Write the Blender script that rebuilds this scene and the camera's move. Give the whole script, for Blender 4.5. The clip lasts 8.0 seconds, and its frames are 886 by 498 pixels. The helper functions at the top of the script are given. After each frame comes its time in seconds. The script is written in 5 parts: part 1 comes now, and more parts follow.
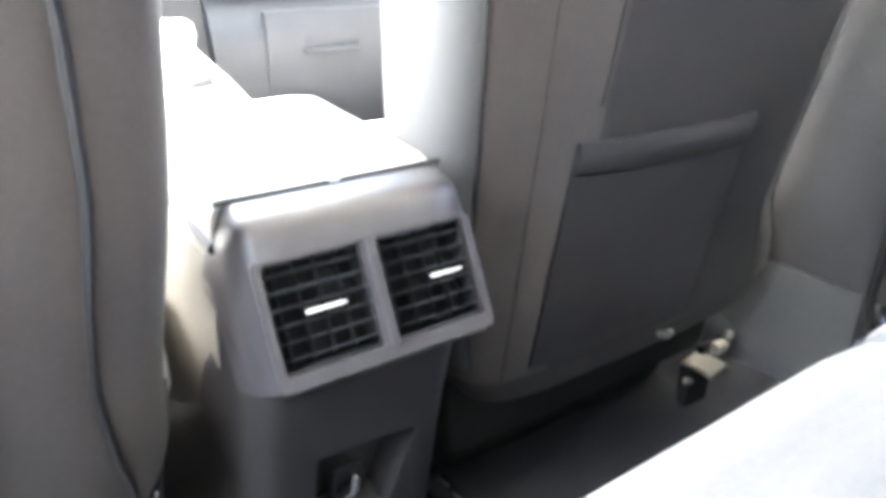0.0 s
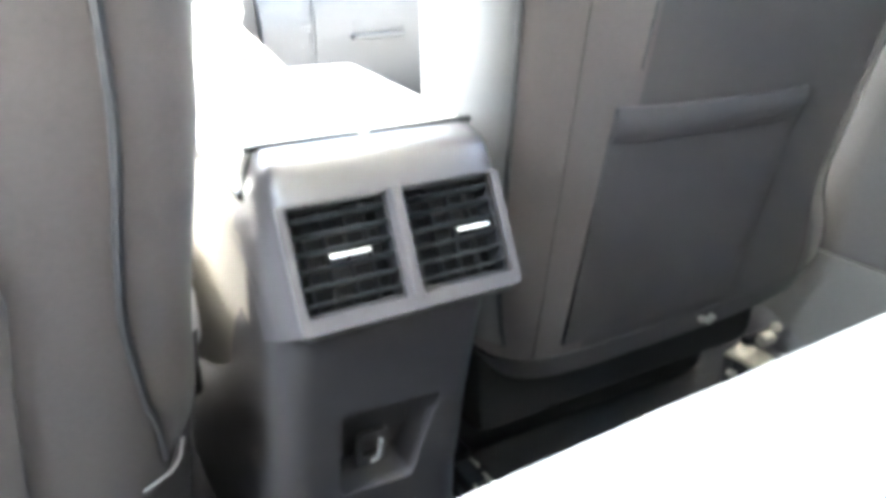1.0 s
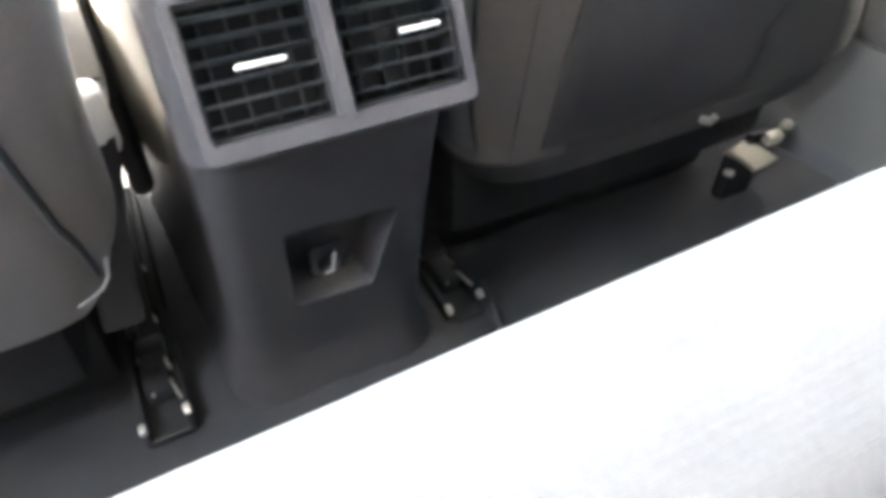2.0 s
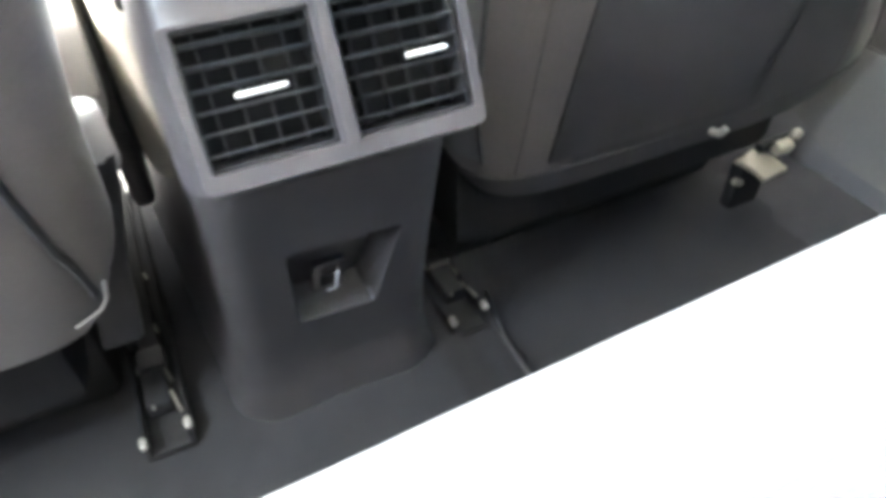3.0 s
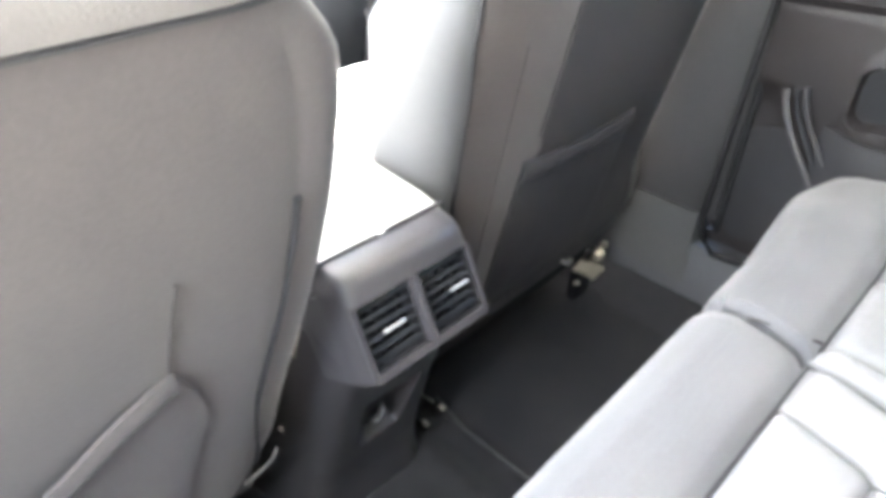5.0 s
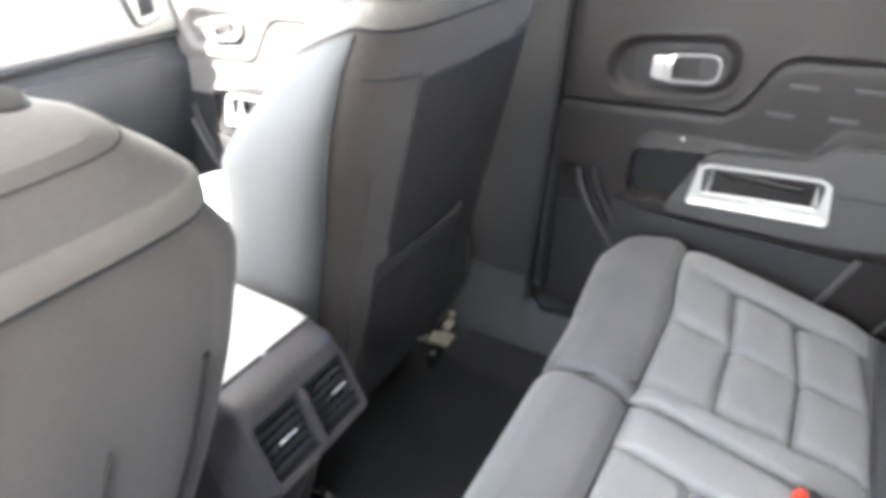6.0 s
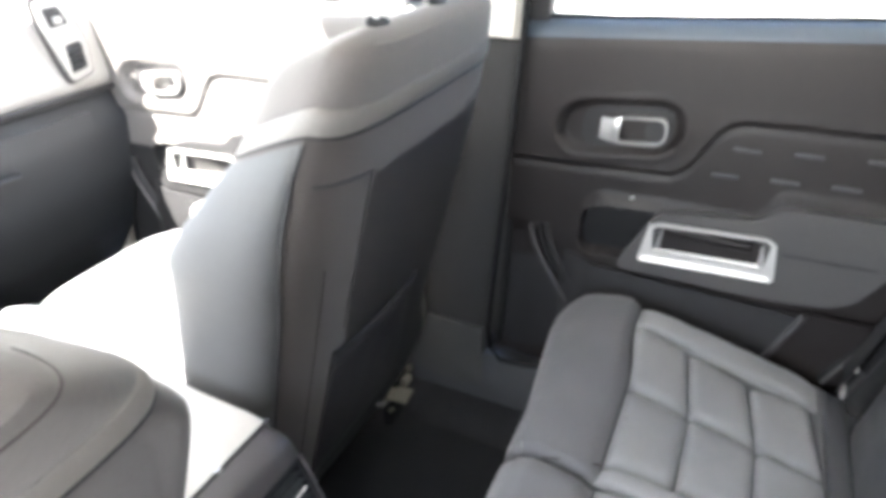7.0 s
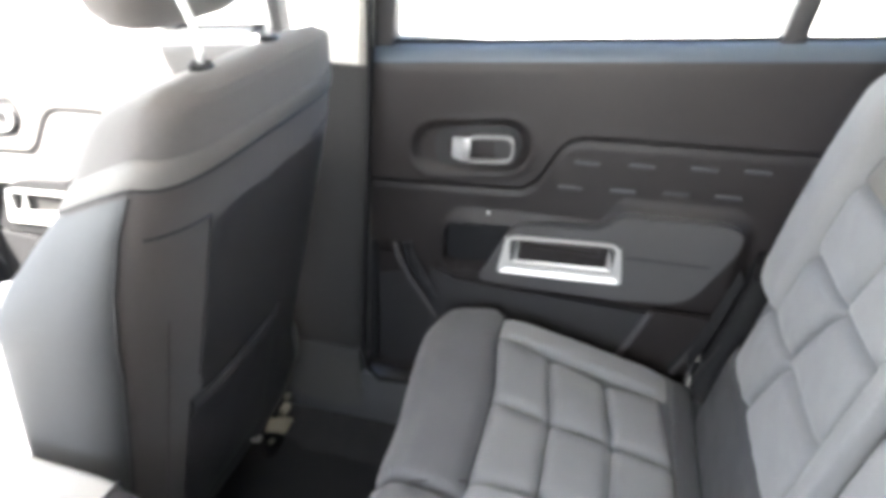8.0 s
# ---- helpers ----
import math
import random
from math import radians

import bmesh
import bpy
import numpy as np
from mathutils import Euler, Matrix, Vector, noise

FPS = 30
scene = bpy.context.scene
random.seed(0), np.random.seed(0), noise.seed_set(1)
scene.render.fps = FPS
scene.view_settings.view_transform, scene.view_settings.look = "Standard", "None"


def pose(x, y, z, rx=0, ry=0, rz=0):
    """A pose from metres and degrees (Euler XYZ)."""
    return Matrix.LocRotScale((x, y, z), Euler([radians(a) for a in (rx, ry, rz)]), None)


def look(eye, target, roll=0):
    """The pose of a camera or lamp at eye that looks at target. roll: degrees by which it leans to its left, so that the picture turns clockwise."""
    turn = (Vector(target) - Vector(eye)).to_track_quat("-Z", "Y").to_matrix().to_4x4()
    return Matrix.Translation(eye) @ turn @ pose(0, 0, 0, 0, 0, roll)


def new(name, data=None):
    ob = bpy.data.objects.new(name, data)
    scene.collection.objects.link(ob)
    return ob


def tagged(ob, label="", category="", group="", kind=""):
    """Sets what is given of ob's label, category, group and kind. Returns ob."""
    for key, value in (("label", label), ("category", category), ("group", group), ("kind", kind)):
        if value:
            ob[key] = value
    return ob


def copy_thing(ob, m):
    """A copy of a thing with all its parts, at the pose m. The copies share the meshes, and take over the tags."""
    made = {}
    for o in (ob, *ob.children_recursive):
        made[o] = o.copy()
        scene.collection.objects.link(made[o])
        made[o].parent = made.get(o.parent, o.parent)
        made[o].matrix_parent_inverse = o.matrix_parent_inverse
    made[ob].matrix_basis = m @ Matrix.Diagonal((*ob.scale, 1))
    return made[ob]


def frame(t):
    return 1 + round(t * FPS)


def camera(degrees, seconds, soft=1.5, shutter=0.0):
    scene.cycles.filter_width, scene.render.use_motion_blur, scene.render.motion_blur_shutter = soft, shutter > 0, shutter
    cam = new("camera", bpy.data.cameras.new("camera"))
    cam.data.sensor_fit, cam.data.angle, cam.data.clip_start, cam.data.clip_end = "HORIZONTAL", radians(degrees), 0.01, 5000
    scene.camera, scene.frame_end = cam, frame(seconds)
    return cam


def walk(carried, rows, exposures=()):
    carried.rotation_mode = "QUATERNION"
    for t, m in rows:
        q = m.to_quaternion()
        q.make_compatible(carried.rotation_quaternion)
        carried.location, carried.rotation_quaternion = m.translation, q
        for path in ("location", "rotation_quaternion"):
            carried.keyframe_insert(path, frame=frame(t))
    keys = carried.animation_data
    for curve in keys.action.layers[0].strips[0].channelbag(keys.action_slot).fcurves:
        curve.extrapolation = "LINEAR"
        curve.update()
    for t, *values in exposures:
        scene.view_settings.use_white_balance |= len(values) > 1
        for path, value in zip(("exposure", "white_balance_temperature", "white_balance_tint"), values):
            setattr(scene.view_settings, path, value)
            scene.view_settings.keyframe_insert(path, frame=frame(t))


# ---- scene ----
cam = camera(66.6, 8.0, soft=5.2)

PATH = [
    (0, (-0.172, -0.342, 0.691), (0.791, 1.219, -0.106), -1.3),
    (0.5, (-0.166, -0.362, 0.665), (0.72, 1.24, -0.139), -1.2),
    (1, (-0.165, -0.356, 0.657), (0.68, 1.279, -0.126), -1.5),
    (1.5, (-0.131, -0.322, 0.67), (0.613, 1.209, -0.379), -1.5),
    (1.8, (-0.105, -0.31, 0.666), (0.591, 1.144, -0.517), -0.9),
    (2, (-0.094, -0.309, 0.653), (0.544, 1.011, -0.707), -1.0),
    (2.2, (-0.084, -0.298, 0.645), (0.551, 0.994, -0.744), -1.0),
    (3.3, (-0.087, -0.286, 0.686), (0.53, 1.032, -0.686), -1.0),
    (3.5, (-0.09, -0.283, 0.711), (0.52, 1.02, -0.678), -1.1),
    (4, (-0.141, -0.291, 0.764), (0.571, 0.963, -0.622), -1.0),
    (4.2, (-0.173, -0.298, 0.782), (0.572, 0.926, -0.613), -0.7),
    (5.3, (-0.398, -0.375, 0.977), (0.91, 0.665, -0.121), 1.0),
    (5.5, (-0.411, -0.382, 0.992), (0.964, 0.572, -0.103), 1.3),
    (6, (-0.418, -0.37, 1.033), (1.099, 0.448, 0.018), 1.6),
    (6.5, (-0.408, -0.349, 1.097), (1.152, 0.383, 0.081), 1.7),
    (7, (-0.366, -0.332, 1.117), (1.224, 0.359, 0.119), 1.9),
    (7.5, (-0.338, -0.346, 1.15), (1.292, 0.252, 0.157), 1.9),
    (8, (-0.341, -0.38, 1.155), (1.356, 0.019, 0.175), 2.5),
]
walk(cam, [(t, look(eye, target, roll)) for t, eye, target, roll in PATH],
     exposures=[(0, 6.1, 6500, 8), (0.5, 6.95, 6500, 6), (1.0, 6.65, 6500, 5), (1.5, 6.22, 6550, 6), (2.0, 6.25, 6650, 8), (3.5, 6.54, 6550, 5), (4, 6.14, 6580, 4), (5.3, 5.75, 6600, 10), (5.5, 5.75, 6580, 10), (6.0, 4.8, 6500, 10), (6.5, 4.5, 6450, 10), (7.0, 4.35, 6450, 10), (8, 4.25, 6450, 10)])

# ---- world and light ----
SUN_AZ, SUN_EL = radians(-52), radians(57)      # from ahead on the left side, counted from +y towards +x
sun_dir = Vector((math.sin(SUN_AZ) * math.cos(SUN_EL), math.cos(SUN_AZ) * math.cos(SUN_EL), math.sin(SUN_EL)))
world = bpy.data.worlds.new("sky")
scene.world = world
world.use_nodes = True
wn = world.node_tree.nodes
sky = wn.new("ShaderNodeTexSky")
sky.sky_type, sky.sun_disc = "NISHITA", False
sky.sun_elevation, sky.sun_rotation = SUN_EL, SUN_AZ
sky.air_density, sky.dust_density = 1.0, 3.0
world.node_tree.links.new(sky.outputs[0], wn["Background"].inputs[0])
wn["Background"].inputs[1].default_value = 0.05
sun = new("sun", bpy.data.lights.new("sun", "SUN"))
sun.data.energy, sun.data.angle, sun.data.color = 5.0, radians(0.6), (1.0, 0.95, 0.88)
sun.matrix_world = look(sun_dir * 20, (0, 0, 0))


def window_light(name, eye, target, wide, high, watts):
    lamp = new(name, bpy.data.lights.new(name, "AREA"))
    lamp.data.shape, lamp.data.size, lamp.data.size_y, lamp.data.energy = "RECTANGLE", wide, high, watts
    lamp.data.color = (0.93, 0.97, 1.0)
    lamp.matrix_world = look(eye, target)
    return lamp


# sky light in the windscreen, the open rear doorway and the front side windows
window_light("windscreen_light", (0, 1.42, 1.16), (0, 0.3, 0.55), 1.30, 0.75, 0.65)
window_light("doorway_light", (-0.84, -0.19, 1.08), (0.3, -0.15, 0.5), 0.36, 0.34, 0.43)
window_light("side_window_light", (-0.83, 0.55, 1.08), (0.3, 0.3, 0.5), 0.70, 0.30, 0.50)
window_light("side_window_light", (0.84, 0.62, 1.02), (-0.4, 0.4, 0.3), 0.62, 0.28, 0.10)


# ---- materials ----
def mat(name, base, rough=0.6, scale=60.0, vary=0.12, bump=0.1, metal=0.0, coarse=5.0, second=None, sheen=0.0, cell=0.0, spec=0.5):
    """A surface with fine grain and slow patchy wear. cell: size of a leather-like grain; second: a colour for the stains."""
    m = bpy.data.materials.new(name)
    m.use_nodes = True
    nt = m.node_tree
    n, ln = nt.nodes, nt.links.new
    b = n["Principled BSDF"]
    tc = n.new("ShaderNodeTexCoord")
    fine, slow = n.new("ShaderNodeTexNoise"), n.new("ShaderNodeTexNoise")
    fine.inputs["Scale"].default_value, fine.inputs["Detail"].default_value = scale, 4
    slow.inputs["Scale"].default_value, slow.inputs["Detail"].default_value = coarse, 5
    ln(tc.outputs["Object"], fine.inputs["Vector"])
    ln(tc.outputs["Object"], slow.inputs["Vector"])
    mixer = n.new("ShaderNodeMixRGB")
    dark = [c * (1 - vary) for c in base]
    light = [min(1, c * (1 + vary)) for c in base]
    mixer.inputs[1].default_value, mixer.inputs[2].default_value = (*dark, 1), (*light, 1)
    ln(fine.outputs["Fac"], mixer.inputs[0])
    stain = n.new("ShaderNodeMixRGB")
    ramp = n.new("ShaderNodeMapRange")
    ramp.inputs["From Min"].default_value, ramp.inputs["From Max"].default_value = 0.45, 0.75
    ramp.inputs["To Max"].default_value = 0.55
    ln(slow.outputs["Fac"], ramp.inputs["Value"])
    ln(ramp.outputs[0], stain.inputs[0])
    ln(mixer.outputs[0], stain.inputs[1])
    stain.inputs[2].default_value = (*(second or [c * (1 + 1.3 * vary) for c in base]), 1)
    ln(stain.outputs[0], b.inputs["Base Color"])
    rr = n.new("ShaderNodeMapRange")
    rr.inputs["To Min"].default_value, rr.inputs["To Max"].default_value = max(0.03, rough - 0.1), min(1, rough + 0.1)
    ln(slow.outputs["Fac"], rr.inputs["Value"])
    ln(rr.outputs[0], b.inputs["Roughness"])
    b.inputs["Metallic"].default_value = metal
    b.inputs["Specular IOR Level"].default_value = spec
    b.inputs["Sheen Weight"].default_value = sheen
    if bump:
        bm_ = n.new("ShaderNodeBump")
        bm_.inputs["Strength"].default_value, bm_.inputs["Distance"].default_value = bump, 0.002
        if cell:
            vor = n.new("ShaderNodeTexVoronoi")
            vor.feature = "DISTANCE_TO_EDGE"
            vor.inputs["Scale"].default_value = 1 / cell
            ln(tc.outputs["Object"], vor.inputs["Vector"])
            ln(vor.outputs["Distance"], bm_.inputs["Height"])
        else:
            ln(fine.outputs["Fac"], bm_.inputs["Height"])
        ln(bm_.outputs[0], b.inputs["Normal"])
    return m


def weave(name, base, rough=0.85, thread=0.0012, vary=0.15):
    """A woven seat fabric with a fine crossed thread."""
    m = mat(name, base, rough, 350, vary, 0.0, sheen=0.25, coarse=9)
    nt = m.node_tree
    n, ln = nt.nodes, nt.links.new
    tc = n.new("ShaderNodeTexCoord")
    waves = []
    for axis in ("X", "Y", "Z"):
        w = n.new("ShaderNodeTexWave")
        w.bands_direction = axis
        w.inputs["Scale"].default_value = 0.05 / thread * 6.28
        w.inputs["Distortion"].default_value = 0.6
        ln(tc.outputs["Object"], w.inputs["Vector"])
        waves.append(w)
    a, b2 = n.new("ShaderNodeMath"), n.new("ShaderNodeMath")
    a.operation = b2.operation = "MULTIPLY"
    ln(waves[0].outputs["Fac"], a.inputs[0])
    ln(waves[1].outputs["Fac"], a.inputs[1])
    ln(a.outputs[0], b2.inputs[0])
    ln(waves[2].outputs["Fac"], b2.inputs[1])
    bp = n.new("ShaderNodeBump")
    bp.inputs["Strength"].default_value, bp.inputs["Distance"].default_value = 0.25, 0.001
    ln(b2.outputs[0], bp.inputs["Height"])
    ln(bp.outputs[0], n["Principled BSDF"].inputs["Normal"])
    return m


M = dict(
    fabric=weave("grey_seat_fabric", (0.218, 0.222, 0.234)),
    fabric_light=weave("light_grey_seat_fabric", (0.238, 0.241, 0.252)),
    fabric_dark=weave("dark_grey_seat_fabric", (0.120, 0.122, 0.129)),
    pillar=mat("dark_pillar_plastic", (0.045, 0.044, 0.044), 0.55, 180, 0.18, 0.2, cell=0.0016),
    taupe=mat("taupe_seat_cloth", (0.067, 0.0585, 0.0555), 0.75, 260, 0.16, 0.12, sheen=0.2),
    taupe_cap=mat("grey_taupe_shoulder_cloth", (0.121, 0.112, 0.107), 0.75, 220, 0.12, 0.15, sheen=0.2),
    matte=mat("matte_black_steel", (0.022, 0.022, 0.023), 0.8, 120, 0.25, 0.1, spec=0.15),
    beige=mat("beige_console_pad", (0.32, 0.295, 0.25), 0.6, 120, 0.08, 0.12, cell=0.003),
    taupe_light=mat("light_taupe_leather", (0.186, 0.175, 0.165), 0.55, 120, 0.1, 0.12, cell=0.0035),
    side_leather=mat("pale_blue_grey_leather", (0.098, 0.101, 0.104), 0.68, 120, 0.08, 0.15, cell=0.003),
    back_leather=mat("charcoal_leather", (0.041, 0.039, 0.041), 0.6, 140, 0.15, 0.2, cell=0.003),
    sunlit_trim=mat("sunlit_front_door_trim", (0.115, 0.110, 0.106), 0.45, 160, 0.12, 0.2, cell=0.0018),
    panel=mat("charcoal_back_panel", (0.044, 0.042, 0.043), 0.6, 160, 0.14, 0.15, cell=0.003),
    foot=mat("grey_pillar_foot_plastic", (0.085, 0.085, 0.083), 0.5, 150, 0.12, 0.15, cell=0.0016),
    seam=mat("dark_seam", (0.05, 0.045, 0.043), 0.7, 200, 0.2, 0.1),
    piping=mat("black_piping", (0.03, 0.03, 0.032), 0.55, 200, 0.2, 0.1),
    plastic=mat("dark_grained_plastic", (0.035, 0.034, 0.036), 0.5, 180, 0.18, 0.22, cell=0.0016),
    plastic_brown=mat("brown_grey_soft_plastic", (0.0275, 0.0232, 0.0230), 0.45, 160, 0.15, 0.22, cell=0.0018),
    plastic_grey=mat("grey_console_plastic", (0.044, 0.042, 0.044), 0.45, 160, 0.12, 0.15, cell=0.0015),
    hood=mat("satin_hood_plastic", (0.052, 0.049, 0.053), 0.36, 140, 0.1, 0.08, cell=0.0015, spec=0.8),
    rim=mat("satin_grey_bezel", (0.056, 0.052, 0.056), 0.38, 90, 0.1, 0.06),
    arm=mat("grey_armrest_vinyl", (0.092, 0.089, 0.091), 0.6, 150, 0.1, 0.18, cell=0.0025),
    chrome=mat("satin_chrome", (0.80, 0.80, 0.80), 0.20, 60, 0.05, 0.03, metal=0.6),
    silver=mat("silver_paint", (0.76, 0.76, 0.75), 0.33, 80, 0.06, 0.04, metal=0.35),
    steel=mat("zinc_plated_steel", (0.33, 0.31, 0.255), 0.4, 40, 0.15, 0.15, metal=0.55, coarse=30),
    black=mat("black_plastic", (0.018, 0.018, 0.020), 0.45, 150, 0.2, 0.1),
    slat=mat("vent_slat_plastic", (0.050, 0.056, 0.063), 0.35, 90, 0.12, 0.05),
    carpet=mat("charcoal_carpet", (0.026, 0.026, 0.028), 0.95, 900, 0.5, 0.8, coarse=14, sheen=0.05, spec=0.2),
    rubber=mat("black_floor_mat", (0.021, 0.021, 0.023), 0.85, 700, 0.4, 0.6, coarse=10, sheen=0.05, spec=0.2),
    sill=mat("grey_sill_plastic", (0.078, 0.080, 0.085), 0.42, 120, 0.12, 0.12),
    cream=mat("cream_pillar_cloth", (0.60, 0.58, 0.54), 0.8, 260, 0.06, 0.1),
    lid=mat("grey_armrest_leather", (0.46, 0.45, 0.43), 0.5, 130, 0.08, 0.15, cell=0.003),
    dash_low=mat("slate_dash_plastic", (0.030, 0.033, 0.038), 0.45, 160, 0.12, 0.18, cell=0.002),
    dash_top=mat("stone_grey_dash_pad", (0.36, 0.355, 0.34), 0.6, 160, 0.08, 0.15, cell=0.002),
    buckle=mat("red_buckle_plastic", (0.62, 0.060, 0.030), 0.4, 90, 0.12, 0.04),
    waist=mat("sky_tinted_waist_trim", (0.070, 0.096, 0.128), 0.34, 140, 0.1, 0.06, spec=0.8),
    zinc=mat("dull_zinc", (0.33, 0.32, 0.29), 0.4, 60, 0.2, 0.15, metal=0.5, coarse=30),
    belt=mat("black_webbing", (0.020, 0.020, 0.022), 0.8, 500, 0.3, 0.3),
    ground=mat("pale_concrete", (0.50, 0.49, 0.47), 0.9, 14, 0.15, 0.3, coarse=0.6),
    body=mat("white_car_paint", (0.75, 0.75, 0.75), 0.25, 40, 0.02, 0.0),
)
glass = bpy.data.materials.new("window_glass")
glass.use_nodes = True
gb = glass.node_tree.nodes["Principled BSDF"]
gb.inputs["Base Color"].default_value, gb.inputs["Roughness"].default_value = (0.93, 0.97, 0.96, 1), 0.02
gb.inputs["Transmission Weight"].default_value, gb.inputs["IOR"].default_value = 1.0, 1.02
M["glass"] = glass


# ---- mesh helpers ----
def part(name, bm, material, parent=None, label="", smooth=35):
    """Links a bmesh as one mesh object under a thing or a part."""
    me = bpy.data.meshes.new(name)
    bmesh.ops.recalc_face_normals(bm, faces=bm.faces)
    bm.to_mesh(me)
    bm.free()
    me.materials.append(M[material])
    if smooth:
        me.shade_smooth()
        me.set_sharp_from_angle(angle=radians(smooth))
    ob = new(name, me)
    if parent:
        ob.parent = parent
    return tagged(ob, label)


def thing(name, place, label, category, group="", kind="", turn=None):
    ob = new(name)
    ob.empty_display_size = 0.05
    ob.matrix_world = Matrix.Translation(place) @ (turn or Matrix())
    return tagged(ob, label, category, group, kind)


def box(size, place=(0, 0, 0), bevel=0.004, seg=2, turn=None):
    bm = bmesh.new()
    bmesh.ops.create_cube(bm, size=1, matrix=Matrix.Diagonal((*size, 1)))
    if bevel:
        bmesh.ops.bevel(bm, geom=bm.edges[:], offset=bevel, segments=seg, profile=0.5, affect="EDGES")
    bmesh.ops.transform(bm, matrix=Matrix.Translation(place) @ (turn or Matrix()), verts=bm.verts)
    return bm


def merge(*bms):
    out = bmesh.new()
    for b in bms:
        me = bpy.data.meshes.new("tmp")
        b.to_mesh(me)
        b.free()
        out.from_mesh(me)
        bpy.data.meshes.remove(me)
    return out


def loft(rings, cap=True):
    """A closed skin over rings of equally many points."""
    bm = bmesh.new()
    rows = [[bm.verts.new(p) for p in r] for r in rings]
    n = len(rows[0])
    for a, b in zip(rows, rows[1:]):
        for i in range(n):
            bm.faces.new((a[i], a[(i + 1) % n], b[(i + 1) % n], b[i]))
    if cap:
        bm.faces.new(rows[0][::-1])
        bm.faces.new(rows[-1])
    return bm


def tube(points, r, sides=8):
    pts = [Vector(p) for p in points]
    rings = []
    up = Vector((0.3, 0.5, 0.8))
    for i, p in enumerate(pts):
        d = (pts[min(i + 1, len(pts) - 1)] - pts[max(i - 1, 0)]).normalized()
        a = d.cross(up).normalized()
        b = d.cross(a)
        rings.append([p + r * (math.cos(k * math.tau / sides) * a + math.sin(k * math.tau / sides) * b) for k in range(sides)])
    return loft(rings)


def surface(fn, nu, nv, thick=None):
    """A sheet fn(u, v), u and v from 0 to 1; thick: a vector by which its back lies behind it."""
    bm = bmesh.new()
    rows = [[bm.verts.new(fn(i / nu, j / nv)) for i in range(nu + 1)] for j in range(nv + 1)]
    for j in range(nv):
        for i in range(nu):
            bm.faces.new((rows[j][i], rows[j][i + 1], rows[j + 1][i + 1], rows[j + 1][i]))
    if thick is not None:
        t = Vector(thick)
        edge = rows[0] + [r[-1] for r in rows[1:]] + rows[-1][-2::-1] + [r[0] for r in rows[-2:0:-1]]
        under = [[bm.verts.new(v.co + t) for v in r] for r in rows]
        back = under[0] + [r[-1] for r in under[1:]] + under[-1][-2::-1] + [r[0] for r in under[-2:0:-1]]
        for i in range(len(edge)):
            k = (i + 1) % len(edge)
            bm.faces.new((edge[i], edge[k], back[k], back[i]))
        for a, b in zip(under, under[1:]):
            for i in range(nu):
                bm.faces.new((a[i + 1], a[i], b[i], b[i + 1]))
    return bm


def plate(outer, inners, to3d, depth, bevel=0.003, seg=2):
    """A plate of polygon outline with holes. to3d(a, b, d): the place of outline point (a, b) at depth d."""
    bm = bmesh.new()
    edges = []
    for poly in (outer, *inners):
        vs = [bm.verts.new(to3d(a, b, 0)) for a, b in poly]
        edges += [bm.edges.new((vs[i], vs[(i + 1) % len(vs)])) for i in range(len(vs))]
    bmesh.ops.triangle_fill(bm, use_beauty=True, use_dissolve=False, edges=edges)
    move = Vector(to3d(0, 0, depth)) - Vector(to3d(0, 0, 0))
    rim = [e for e in bm.edges if e.is_boundary]
    res = bmesh.ops.extrude_face_region(bm, geom=bm.faces[:], use_keep_orig=True)
    bmesh.ops.translate(bm, vec=move, verts=[g for g in res["geom"] if isinstance(g, bmesh.types.BMVert)])
    bmesh.ops.recalc_face_normals(bm, faces=bm.faces)
    if bevel:
        front = [e for e in rim if e.is_valid]
        bmesh.ops.bevel(bm, geom=front, offset=bevel, segments=seg, profile=0.5, affect="EDGES", clamp_overlap=True)
    return bm


def rounded(poly, r, seg=5):
    """Rounds a polygon's corners. r: one radius, or one a corner."""
    out = []
    n = len(poly)
    for i in range(n):
        p, a, b = Vector(poly[i]), Vector(poly[i - 1]), Vector(poly[(i + 1) % n])
        u, w = (a - p), (b - p)
        rad = r[i] if isinstance(r, (list, tuple)) else r
        k = min(rad, u.length * 0.45, w.length * 0.45)
        s, e = p + u.normalized() * k, p + w.normalized() * k
        for j in range(seg + 1):
            t = j / seg
            out.append(tuple((1 - t) ** 2 * s + 2 * t * (1 - t) * p + t * t * e))
    return out


def rect(a0, a1, b0, b1):
    return [(a0, b0), (a1, b0), (a1, b1), (a0, b1)]


def smooth01(x):
    x = min(1.0, max(0.0, x))
    return x * x * (3 - 2 * x)


def sp(c, e):
    return math.copysign(abs(c) ** e, c)


def lerp_table(rows, h):
    """Smooth values of a table of rows (h, a, b, ...) at h."""
    if h <= rows[0][0]:
        return rows[0][1:]
    for r0, r1 in zip(rows, rows[1:]):
        if h <= r1[0]:
            t = (h - r0[0]) / (r1[0] - r0[0])
            return tuple(a + (b - a) * t for a, b in zip(r0[1:], r1[1:]))
    return rows[-1][1:]


